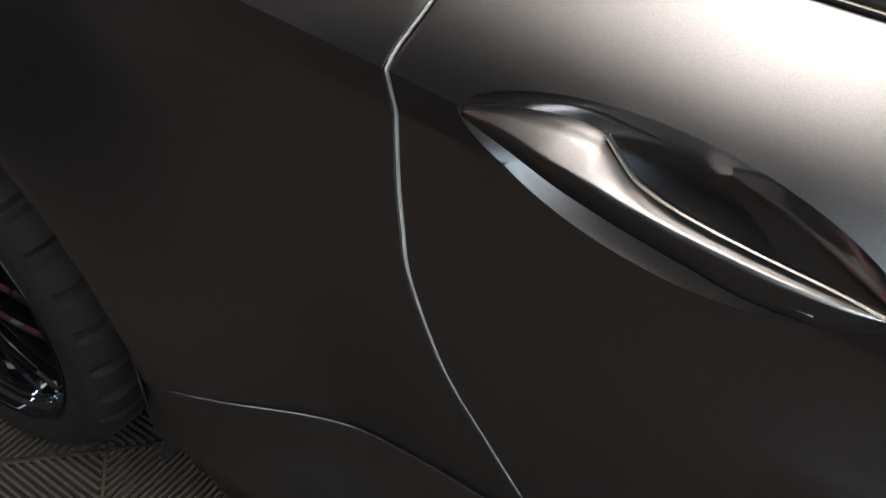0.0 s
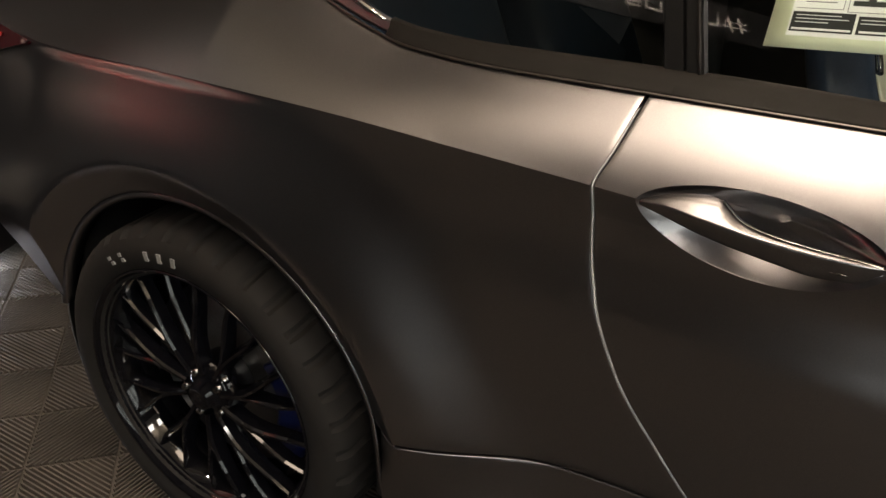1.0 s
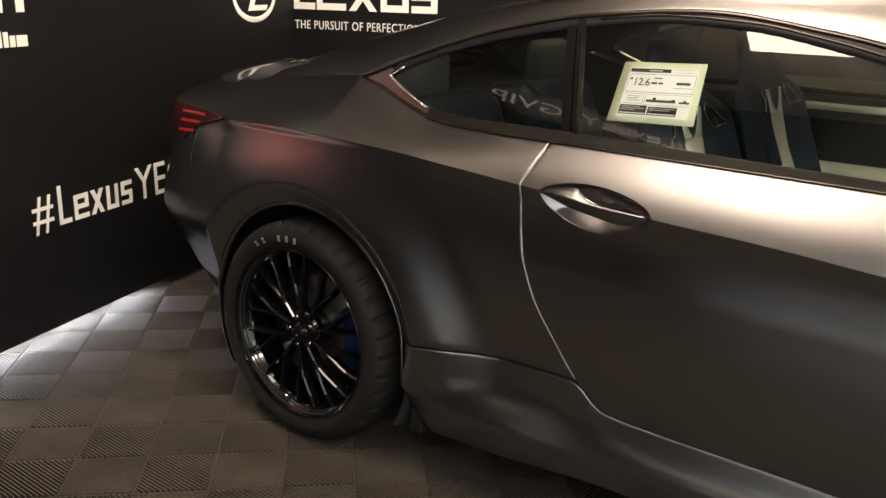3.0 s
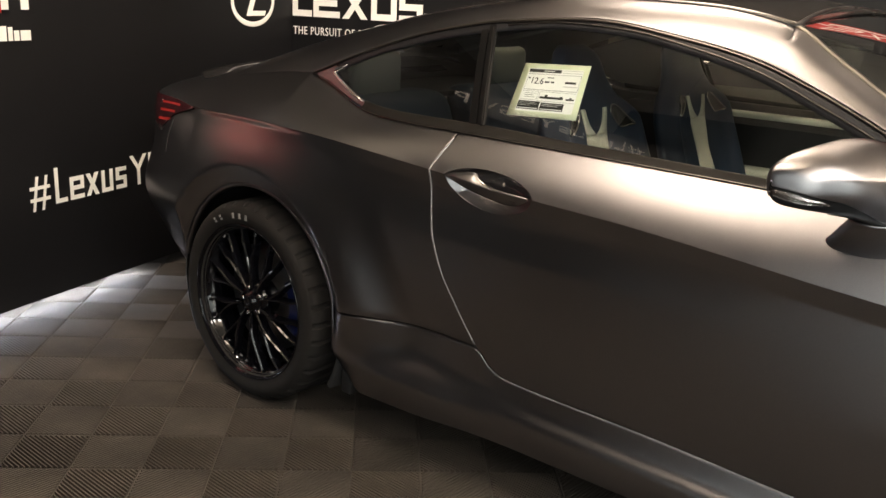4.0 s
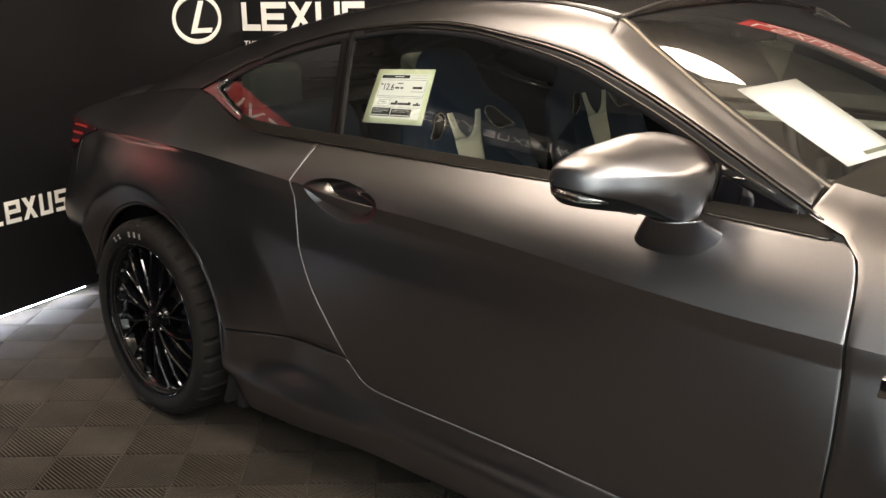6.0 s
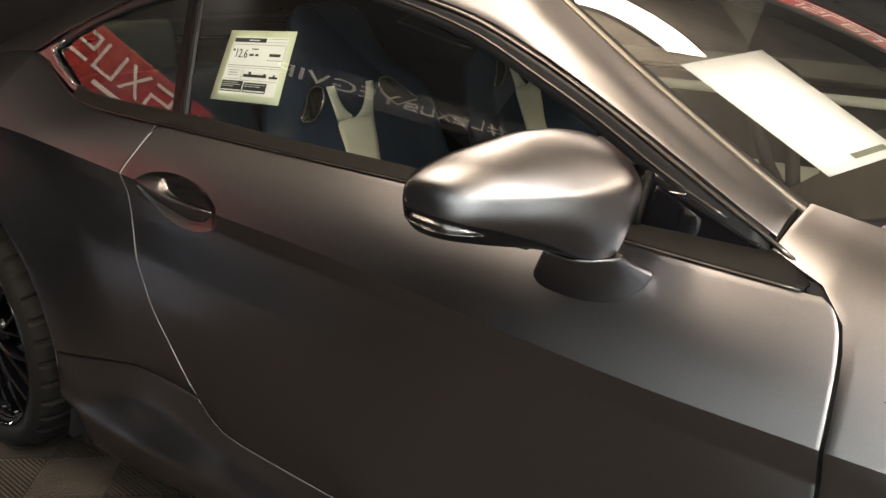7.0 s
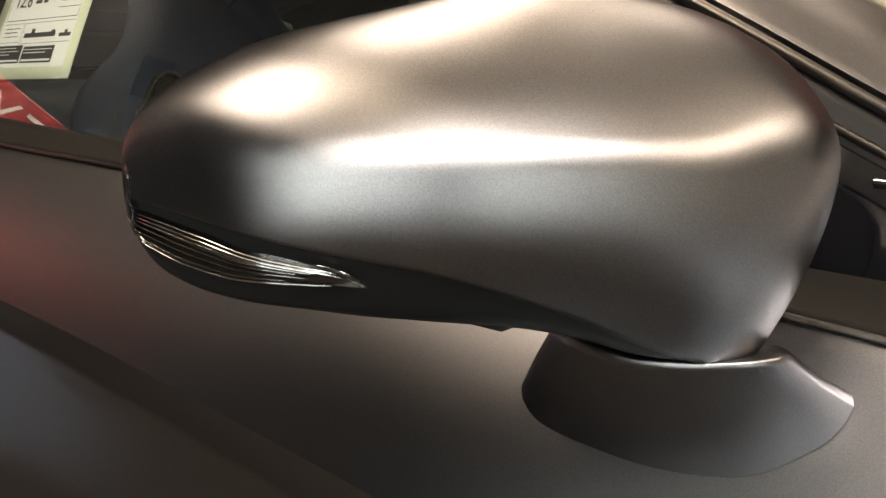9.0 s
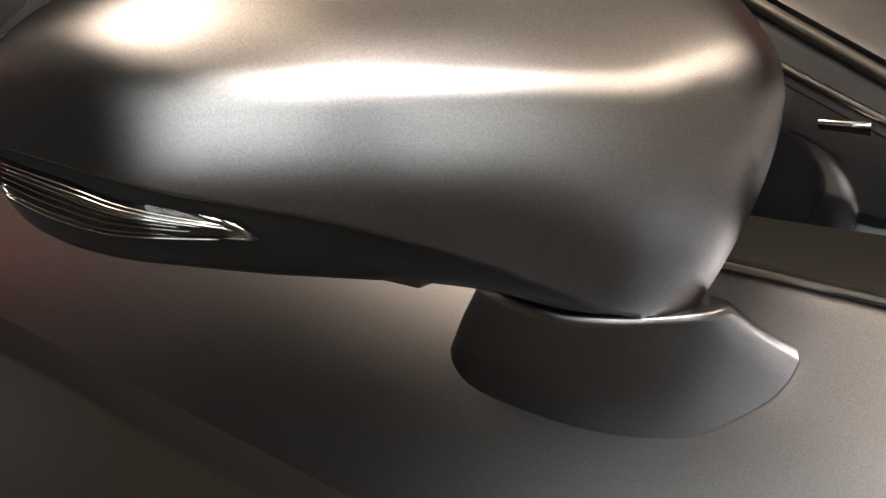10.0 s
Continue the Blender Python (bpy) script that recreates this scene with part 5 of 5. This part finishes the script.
                       (0.40, 0.74, 0.35, 0.39), (0.78, 0.90, 0.345, 0.375), (0.47, 0.51, 0.39, 0.425), (0.69, 0.73, 0.39, 0.405), (0.83, 0.86, 0.375, 0.40), (0.11, 0.43, 0.135, 0.29), (0.445, 0.78, 0.135, 0.275), (0.135, 0.165, 0.71, 0.74), (0.42, 0.52, 0.735, 0.75), (0.40, 0.47, 0.645, 0.675), (0.49, 0.54, 0.645, 0.675), (0.70, 0.86, 0.645, 0.685), (0.68, 0.90, 0.59, 0.596), (0.16, 0.33, 0.435, 0.441), (0.16, 0.30, 0.40, 0.408), (0.16, 0.32, 0.365, 0.371)):
    ink(u0, u1, v0, v1)
for u0, u1, v0, v1 in ((0.13, 0.36, 0.262, 0.268), (0.13, 0.40, 0.235, 0.241), (0.13, 0.30, 0.208, 0.214), (0.12, 0.42, 0.15, 0.166), (0.46, 0.76, 0.245, 0.251), (0.46, 0.70, 0.218, 0.224), (0.46, 0.77, 0.15, 0.166), (0.34, 0.50, 0.858, 0.872)):
    cpart("print_line", outward(grid([[sheet_at(u, v, 0.0013) for v in (v0, v1)] for u in lin(u0, u1, 3)]), (1, 0.7, 1.1)), WHITE_PAPER, sheet)
p0, p1 = Vector(sheet_at(0.185, 0.625, 0.0028)), Vector(sheet_at(0.40, 0.625, 0.0028))
upv = (Vector(sheet_at(0.185, 0.76, 0.0028)) - p0).normalized()
rx = (p1 - p0).normalized()
m = Matrix((rx, upv, rx.cross(upv))).transposed().to_4x4()
m.translation = p0
num = words("print_number", "12.6", 0.025, INK, m, depth=0.0002)
num.parent = sheet
num.matrix_parent_inverse = Matrix()

WIND = [Vector((1.826, 0.378, 1.174)), Vector((1.889, 0.525, 1.188)), Vector((2.123, 0.496, 1.062)), Vector((2.071, 0.352, 1.045))]
rows = [[tuple(WIND[0].lerp(WIND[1], u).lerp(WIND[3].lerp(WIND[2], u), v) + Vector((0, 0, -0.004))) for v in lin(0, 1, 5)] for u in lin(0, 1, 5)]
wsheet = cpart("window_sheet", outward(grid(rows), (1.8, 0.6, 0.9)), WHITE_PAPER, None, "white printed sheet taped inside the windscreen", mods=[("SOLIDIFY", (0.0006, -1.0))])
rows = [[tuple(WIND[0].lerp(WIND[1], u).lerp(WIND[3].lerp(WIND[2], u), v) + Vector((0, 0, -0.0028))) for v in (0.91, 0.95)] for u in (0.45, 0.9)]
cpart("print_bar", outward(grid(rows), (1.8, 0.6, 0.9)), GREYINK, wsheet)

# -- cabin --
cpart("cabin_floor", box(-0.1, 2.3, 0.22, 2 * YC - 0.22, 0.215, 0.25, 0.01), CABIN)
for y0, y1, nm in ((0.155, 0.20, "door_lining"), (2 * YC - 0.20, 2 * YC - 0.155, "door_lining")):
    cpart(nm, box(0.45, 2.1, y0 + (0.02 if y0 < 1 else -0.03), y1 + (0.03 if y0 < 1 else -0.02), 0.25, 0.955, 0.02), CABIN, None, "black door lining")
cpart("door_trim", box(0.72, 1.95, 1.578, 1.632, 0.940, 0.962, 0.008), CREAM, None, "pale leather top of the far door lining")
cpart("armrest", box(0.9, 1.8, 2 * YC - 0.30, 2 * YC - 0.19, 0.70, 0.76, 0.02), CREAM)
rows = [[(p[0], p[1] + 0.004, p[2] - 0.028) for p in roof_section(x, 14, 0.14, 1.0)] for x in lin(0.36, 1.53, 20)]
cboth("head_lining", grid(rows), LINING, label="pale woven head lining")
rows = []
for x in lin(0.40, 2.05, 30):
    zt, zb = RAIL_Z(x), GLASS_TOP(x)
    rows.append([(x, glass_y(x, zt) + 0.035, zt - 0.01), (x, glass_y(x, zb) + 0.05, zb - 0.005), (x, glass_y(x, zb) + 0.01, zb + 0.01)])
cboth("pillar_lining", grid(rows), LINING, mods=[("SOLIDIFY", (0.004, 0.0))])
# dashboard
rows = []
for y in lin(0.2, 2 * YC - 0.2, 24):
    hump = 0.035 * math.exp(-((y - 1.29) / 0.16) ** 2)
    rows.append([(2.40, y, 0.985), (2.2, y, 0.965 + hump * 0.3), (1.95, y, 0.935 + hump), (1.86, y, 0.90 + hump), (1.83, y, 0.84), (1.90, y, 0.70), (2.0, y, 0.5)])
cpart("dashboard", outward(grid(rows), (2.3, 0.9, 0.6)), shader("dash_brown", (0.05, 0.042, 0.033), 0.55, grain=0.3, scale=300, bump=0.4), None, "soft dark dashboard")
st = ring(0, 0, 0, 0.18, 40)
wheel_m = pose(1.68, 1.29, 0.90, 0, 0, 0) @ pose(0, 0, 0, 0, 0, 90) @ pose(0, 0, 0, -24, 0, 0)
bm = tube(st, 0.016, 10, closed=True)
bm.transform(wheel_m)
sw = cpart("steering_wheel", bm, CABIN)
for a in (0.0, 2.2, 4.08):
    bm = tube([(0.03 * math.cos(a), 0, 0.03 * math.sin(a)), (0.17 * math.cos(a), 0, 0.17 * math.sin(a))], 0.018, 8)
    bm.transform(wheel_m)
    cpart("wheel_spoke", bm, CABIN, sw)
cpart("centre_console", box(0.8, 1.95, YC - 0.12, YC + 0.12, 0.25, 0.62, 0.03), CABIN)
cpart("inside_mirror", box(1.60, 1.63, YC - 0.12, YC + 0.12, 1.235, 1.29, 0.012), CABIN)


def seat(cy):
    """A sports seat with pale insert, side ovals and built-in head rest."""
    BX = pch((0.42, 1.10), (0.6, 1.06), (0.8, 0.99), (0.97, 0.935), (1.04, 0.915), (1.12, 0.885), (1.19, 0.862), (1.215, 0.85))
    BW = pch((0.42, 0.23), (0.6, 0.265), (0.8, 0.275), (0.97, 0.262), (1.03, 0.235), (1.08, 0.165), (1.13, 0.13), (1.18, 0.115), (1.215, 0.07))
    BD = pch((0.42, 0.06), (0.7, 0.055), (0.97, 0.045), (1.1, 0.045), (1.19, 0.04), (1.215, 0.015))

    def face(y, z, out=0.0):
        w, d = BW(z), BD(z)
        t = min(abs(y) / w, 1)
        bol = 0.035 * math.exp(-((t - 0.82) / 0.16) ** 2) * (1 if z < 1.02 else max(0, 1 - (z - 1.02) / 0.05))
        return Vector((BX(z) + d * (1 - t ** 4) ** 0.5 * 0.75 + bol + out, cy + y, z))

    rows = []
    for z in lin(0.42, 1.215, 40):
        w, d = BW(z), BD(z)
        row = [tuple(face(w * math.sin(a), z)) for a in lin(-math.pi / 2, math.pi / 2, 25)]
        row += [(BX(z) - d * math.cos(a) * 0.9, cy + w * math.sin(a), z) for a in lin(math.pi / 2, -math.pi / 2, 13)[1:-1]]
        rows.append(row)
    bm = grid(rows, closed=True)
    bmesh.ops.holes_fill(bm, edges=[e for e in bm.edges if e.is_boundary])
    bmesh.ops.recalc_face_normals(bm, faces=bm.faces)
    s = cpart("front_seat", bm, BLUE, None, "navy leather sports seat with pale insert")
    # pale insert: forked at the top
    INS = pch((0.55, -0.085, 0.055), (0.7, -0.08, 0.05), (0.87, -0.072, 0.02), (0.915, -0.075, 0.028), (0.975, -0.08, 0.035), (1.04, -0.09, 0.055))
    cut = pch((0.972, 0.0), (0.985, 0.022), (1.01, 0.040), (1.045, 0.052))
    bm = bmesh.new()
    lowr = [[tuple(face(a + (b - a) * u + 0.0, z, 0.004)) for u in lin(0, 1, 9)] for z in lin(0.55, 0.972, 26) for a, b in [INS(z)]]
    join(bm, grid(lowr))
    for sgn in (-1, 1):
        horn = []
        for z in lin(0.972, 1.045, 10):
            a, b = INS(z)
            c = (a + b) / 2
            edge_ = b if sgn > 0 else a
            inner = c + sgn * cut(z)
            inner = min(inner, edge_ - 0.002) if sgn > 0 else max(inner, edge_ + 0.002)
            horn.append([tuple(face(inner + (edge_ - inner) * u, z, 0.004)) for u in lin(0, 1, 4)])
        join(bm, grid(horn))
    weld(bm, 1e-4)
    cpart("seat_insert", outward(bm, (0.6, cy, 0.9)), CREAM, s, "pale cream leather insert", mods=[("SOLIDIFY", (0.003, -1.0))])
    for sgn in (-1, 1):
        loop = []
        for i in range(28):
            a = 6.2831853 * i / 28
            yy = 0.115 if sgn > 0 else -0.148
            oy = yy + sgn * (0.062 * math.cos(a) if math.cos(a) > 0 else 0.045 * math.cos(a))
            oz = 1.012 - 0.022 * math.cos(a) + 0.030 * math.sin(a) * (1.0 if math.cos(a) < 0 else 1 - 0.75 * math.cos(a))
            loop.append(face(min(max(oy, -0.20), 0.20), oz, 0.006))
        cpart("oval_rim", tube(loop, 0.0035, 8, closed=True, side=(1, 0, 0)), CHROME, s, "thin bright rim")
        bm = bmesh.new()
        bm.faces.new([bm.verts.new(p - Vector((0.004, 0, 0))) for p in loop])
        bmesh.ops.triangulate(bm, faces=bm.faces)
        cpart("oval_opening", outward(bm, (0.5, cy, 1.0)), shader("oval_black", (0.02, 0.018, 0.014), 0.15, coat=0.4), s)
    bm = box(1.02, 1.52, cy - 0.24, cy + 0.24, 0.40, 0.54, 0.05, 3)
    cpart("seat_cushion", bm, BLUE, s)
    return s


seat(0.543)
seat(1.205)
bm = box(0.12, 0.32, 0.35, 0.85, 0.55, 1.0, 0.06, 3)
for v in bm.verts:
    v.co.x -= 0.35 * (v.co.z - 0.55)
cboth("rear_seat", bm, BLUE, label="navy leather rear seat")
bm = box(0.03, 0.09, 0.42, 0.66, 0.98, 1.14, 0.03, 3)
cboth("rear_head_rest", bm, shader("pale_grey_leather", (0.22, 0.23, 0.2), 0.6, grain=0.1, scale=200, bump=0.2), label="grey rear head rest")
cpart("parcel_shelf", box(-0.36, 0.05, 0.3, 2 * YC - 0.3, 0.96, 0.98, 0.004), CABIN)

# ---- lettering on the backdrop ----
RN = Vector((1, SL, 0)).normalized()
RT = Vector((-SL, 1, 0)).normalized()      # along the rear backdrop, reading direction
SN = Vector((0.26, -1, 0)).normalized()
ST = Vector((1, 0.26, 0)).normalized()


def on_rear(y, z, out=0.003):
    return Vector((-1.262 - SL * y, y, z)) + RN * out


def on_side(x, z, out=0.003):
    return Vector((x, 1.725 + 0.26 * (x + 1.745), z)) + SN * out


def plate(name, m, w, h, mat, label="", category="lettering", d=0.003, bevel=0.0, group=""):
    ob = part(name, box(0, w, 0, h, 0, d, bevel), mat, smooth=False)
    ob.matrix_world = m
    return tagged(ob, label, category, group)


def frame_at(p, t, n):
    m = Matrix((t, Vector((0, 0, 1)), n)).transposed().to_4x4()
    m.translation = p
    return m


def rear_text(text, y, z, size, label, squeeze=1.0, spacing=1.0):
    ob = words("wall_lettering", text, size, LETTER, frame_at(on_rear(y, z), RT, RN), depth=0.001, squeeze=squeeze, spacing=spacing)
    return tagged(ob, label, "lettering", "backdrop lettering")


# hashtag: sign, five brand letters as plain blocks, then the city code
CAP = 0.146
rear_text("#", -0.086, 0.436, CAP * 1.38, "white hash sign printed on the black backdrop", 0.86)


def shape_bars(kind, w, h, b):
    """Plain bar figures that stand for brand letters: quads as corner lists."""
    def r(x0, x1, y0, y1):
        return [(x0, y0), (x1, y0), (x1, y1), (x0, y1)]
    return {"angle": [r(0, b, 0, h), r(b, w, 0, b)],
            "frame": [r(0, b, 0, h), r(w - b, w, h * 0.42, h), r(b, w - b, h - b, h), r(b, w, 0, b), r(b, w - b, h * 0.42, h * 0.42 + b)],
            "comb": [r(0, b, b, h - b), r(0, w, 0, b), r(b, w * 0.9, h / 2 - b / 2, h / 2 + b / 2), r(0, w, h - b, h)],
            "cross": [[(0, 0), (b * 1.2, 0), (w, h), (w - b * 1.2, h)], [(w - b * 1.2, 0), (w, 0), (b * 1.2, h), (0, h)]],
            "cup": [r(0, b, 0, h), r(w - b, w, 0, h), r(b, w - b, 0, b)],
            "steps": [r(0, w, 0, b), r(0, w, h / 2 - b / 2, h / 2 + b / 2), r(0, w, h - b, h), r(w - b, w, b, h / 2 - b / 2), r(0, b, h / 2 + b / 2, h - b)]}[kind]


def shape_block(m, kind, w, h, b, label, group, mat=None):
    root = new("letter_block")
    root.matrix_world = m
    tagged(root, label, "lettering", group)
    for i, c in enumerate(shape_bars(kind, w, h, b)):
        bm = bmesh.new()
        z = 0.002 + 0.0002 * i
        lo = [bm.verts.new((x, y, 0)) for x, y in c]
        hi = [bm.verts.new((x, y, z)) for x, y in c]
        bm.faces.new(hi), bm.faces.new(lo[::-1])
        for k in range(4):
            bm.faces.new((lo[k], lo[(k + 1) % 4], hi[(k + 1) % 4], hi[k]))
        o = part("bar", bm, mat or LETTER, smooth=False)
        o.parent = root
    return root


for kind, y0, y1, top in (("angle", 0.036, 0.098, 0.582), ("frame", 0.112, 0.188, 0.53), ("cross", 0.198, 0.270, 0.53), ("cup", 0.284, 0.350, 0.53), ("steps", 0.366, 0.430, 0.53)):
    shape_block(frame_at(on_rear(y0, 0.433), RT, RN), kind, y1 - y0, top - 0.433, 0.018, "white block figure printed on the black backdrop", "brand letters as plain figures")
rear_text("YEGVIP", 0.452, 0.431, CAP * 1.38, "white city code printed on the black backdrop", 0.9)
# address lines that stay unread: bars
for y0, y1, z0, z1 in ((-0.178, -0.13, 1.097, 1.152), (-0.124, -0.104, 1.097, 1.148), (-0.098, -0.075, 1.097, 1.135), (-0.069, -0.022, 1.097, 1.135), (-0.155, -0.112, 1.212, 1.30), (-0.058, -0.022, 1.212, 1.30)):
    plate("address_bar", frame_at(on_rear(y0, z0), RT, RN), y1 - y0, z1 - z0, LETTER, "short white printed bar on the black backdrop", d=0.002, group="address bars")
for y0, y1 in ((-0.62, -0.50), (-0.47, -0.30), (-0.27, -0.20)):
    plate("address_bar", frame_at(on_rear(y0, 1.097), RT, RN), y1 - y0, 0.05, LETTER, "short white printed bar on the black backdrop", d=0.002, group="address bars")
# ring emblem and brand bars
bm = tube([(0.178 * math.cos(6.2831853 * i / 64), 0.118 * math.sin(6.2831853 * i / 64), 0) for i in range(64)], 0.013, 6, closed=True, flat=0.15, side=(0, 0, 1))
em = new("ring_emblem")
em.matrix_world = frame_at(on_rear(1.372, 1.252), RT, RN)
tagged(em, "white oval ring emblem printed on the black backdrop", "emblem")
o = part("ring", bm, LETTER, smooth=False)
o.parent = em
for a, b, c, d in ((-0.06, 0.10, -0.075, -0.05), (-0.06, -0.02, -0.05, 0.09)):
    o = part("bar", box(a, b, c, d, -0.001, 0.0015), LETTER, smooth=False)
    for v in o.data.vertices:
        v.co.x += 0.45 * (v.co.y + 0.075)
    o.parent = em


for x0, x1, kind in ((-1.738, -1.615, "angle"), (-1.605, -1.44, "comb"), (-1.425, -1.27, "cross"), (-1.25, -1.10, "cup"), (-1.085, -0.95, "steps")):
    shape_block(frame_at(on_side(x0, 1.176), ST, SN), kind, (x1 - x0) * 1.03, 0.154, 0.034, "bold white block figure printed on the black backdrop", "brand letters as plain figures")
tx = words("wall_lettering", "THE PURSUIT OF PERFECTION", 0.062, LETTER, frame_at(on_side(-1.735, 1.078), ST, SN), depth=0.001, spacing=1.12, squeeze=0.78)
tagged(tx, "small white slogan printed on the black backdrop", "lettering", "backdrop lettering")

# red sign over the rear backdrop's lettering, and a red frieze on the side backdrop
def red_sign(m, w, h, tall, figures, label):
    """A red panel; its figures are sized for the upper band of height tall."""
    root = new("red_sign")
    root.matrix_world = m
    tagged(root, label, "sign", "red signs")
    o = part("panel", box(0, w, 0, h, 0, 0.012, 0.003), RED, smooth=False)
    o.parent = root
    x, z0 = 0.06, h - tall * 0.66
    for kind in figures:
        for i, c in enumerate(shape_bars(kind, tall * 0.42, tall * 0.5, tall * 0.055)):
            bm = bmesh.new()
            z = 0.0135 + 0.0002 * i
            vs = [bm.verts.new((x + a, z0 + b, z)) for a, b in c]
            bm.faces.new(vs)
            lo = [bm.verts.new((x + a, z0 + b, 0.011)) for a, b in c]
            for k in range(4):
                bm.faces.new((lo[k], lo[(k + 1) % 4], vs[(k + 1) % 4], vs[k]))
            q = part("bar", bm, LETTER, smooth=False)
            q.parent = root
        x += tall * 0.52
    q = part("bar", box(0.1, w * 0.7, h - tall * 0.88, h - tall * 0.80, 0.0105, 0.0135), LETTER, smooth=False)
    q.parent = root


# panel lengthened below its figures to redden the rear haunch's reflection
red_sign(frame_at(on_rear(-0.98, 1.20, 0.002), RT, RN), 0.86, 0.48, 0.30, ("angle", "steps", "cross", "cup", "steps"), "red sign with white block figures on the backdrop")
red_sign(frame_at(on_side(1.1, 2.02, 0.002), ST, SN), 2.2, 0.2, 0.2, ("angle", "steps", "cross", "cup", "steps", "angle", "frame", "cup"), "long red frieze with white figures on the backdrop")

# lettering on the unseen board, placed to be mirrored in the door glass
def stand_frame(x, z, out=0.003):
    """x runs in the reading direction from the board's middle."""
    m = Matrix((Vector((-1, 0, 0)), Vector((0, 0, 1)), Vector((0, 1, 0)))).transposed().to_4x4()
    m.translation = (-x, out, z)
    return BOARD @ m


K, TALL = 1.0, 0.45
tagged(words("wall_lettering", "#", CAP * 1.38 * TALL, LETTER, stand_frame(-0.56, 1.95), depth=0.001, squeeze=0.86 / TALL), "white hash sign on the unseen reflection board", "lettering", "backdrop lettering")
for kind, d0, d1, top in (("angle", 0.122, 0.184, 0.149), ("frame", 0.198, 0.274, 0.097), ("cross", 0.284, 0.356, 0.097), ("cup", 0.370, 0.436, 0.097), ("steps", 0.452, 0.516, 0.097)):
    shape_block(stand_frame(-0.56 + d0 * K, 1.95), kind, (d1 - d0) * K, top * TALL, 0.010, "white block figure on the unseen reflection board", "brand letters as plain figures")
tagged(words("wall_lettering", "YEGVIP", CAP * 1.38 * TALL, LETTER, stand_frame(-0.56 + 0.538 * K, 1.95), depth=0.001, squeeze=0.9 / TALL), "white city code on the unseen reflection board", "lettering", "backdrop lettering")

# ---- floor tiles ----
CELL = 0.2
E1 = Vector((0.7267, 0.687, 0)).normalized()
E2 = Vector((E1.y, -E1.x, 0))
ORG = Vector((-0.243, -0.351, 0))


def rib_tile():
    """A tile of four ribbed quarters; neighbouring quarters run crosswise."""
    bm = bmesh.new()

    def rib(p, q, w):
        p, q = Vector((*p, 0)), Vector((*q, 0))
        d = (q - p).normalized()
        n = Vector((-d.y, d.x, 0)) * w / 2
        z0, z1 = Vector((0, 0, -0.0125)), Vector((0, 0, 0))
        a, b, c, e = p + n, q + n, q - n, p - n
        ins = n * 0.62
        v = [bm.verts.new(k) for k in (a + z0, b + z0, c + z0, e + z0, p + ins + z1, q + ins + z1, q - ins + z1, p - ins + z1)]
        for f in ((4, 5, 6, 7), (0, 1, 5, 4), (1, 2, 6, 5), (2, 3, 7, 6), (3, 0, 4, 7)):
            bm.faces.new([v[k] for k in f])

    def bar(x0, x1, y0, y1):
        v = [bm.verts.new(k) for k in ((x0, y0, -0.005), (x1, y0, -0.005), (x1, y1, -0.005), (x0, y1, -0.005), (x0, y0, -0.013), (x1, y0, -0.013), (x1, y1, -0.013), (x0, y1, -0.013))]
        for f in ((0, 1, 2, 3), (0, 4, 5, 1), (1, 5, 6, 2), (2, 6, 7, 3), (3, 7, 4, 0)):
            bm.faces.new([v[k] for k in f])

    n, c, g = 13, CELL, 0.004
    for ix in range(2):
        for iy in range(2):
            ox, oy = ix * c, iy * c
            lo, hi = g, c - g
            for k in range(1, 2 * n):
                s = k * (2 * c) / (2 * n)
                # line u + v = s clipped to the square
                u0, u1 = max(lo, s - hi), min(hi, s - lo)
                if u1 - u0 < 0.004:
                    continue
                p, q = (u0, s - u0), (u1, s - u1)
                if (ix + iy) % 2 == 0:
                    p, q = (c - p[0], p[1]), (c - q[0], q[1])
                rib((ox + p[0], oy + p[1]), (ox + q[0], oy + q[1]), 0.0066)
    for t in (0.0, c, 2 * c):
        w = g * 0.8
        a, b = max(t - w, 0.0006), min(t + w, 2 * c - 0.0006)
        bar(a, b, 0.0006, 2 * c - 0.0006)
        bar(0.0006, 2 * c - 0.0006, a, b)
    me = bpy.data.meshes.new("tile")
    bmesh.ops.recalc_face_normals(bm, faces=bm.faces)
    bm.to_mesh(me)
    bm.free()
    me.materials.append(TILE_MAT)
    return me


tile_mesh = rib_tile()
turn = Matrix((E1, -E2, Vector((0, 0, 1)))).transposed().to_4x4()
near, far = [], []
for i in range(-16, 18):
    for j in range(-16, 18):
        p = ORG + E1 * (2 * CELL * i) + E2 * (2 * CELL * (j + 1))
        c = p + E1 * CELL - E2 * CELL
        back = -1.262 - SL * c.y
        if not (-3.2 < c.x < 5.1 and -4.1 < c.y < 4.1) or c.x < back - 0.4:
            continue
        (near if math.hypot(c.x - 0.6, c.y + 0.5) < 3.0 else far).append(p)
near.sort(key=lambda p: math.hypot(p.x - 0.3, p.y + 0.6))
far += near[300:]
for p in near[:300]:
    m = turn.copy()
    m.translation = p
    o = new("tile", tile_mesh)
    o.parent = fl
    o.matrix_world = m
bm = bmesh.new()
for p in far:
    m = turn.copy()
    m.translation = p
    bm.from_mesh(tile_mesh)
    n = len(tile_mesh.vertices)
    bm.verts.ensure_lookup_table()
    bmesh.ops.transform(bm, matrix=m, verts=bm.verts[-n:])
o = part("tile_field", bm, TILE_MAT, smooth=False)
o.parent = fl
tagged(o, kind="stuff")
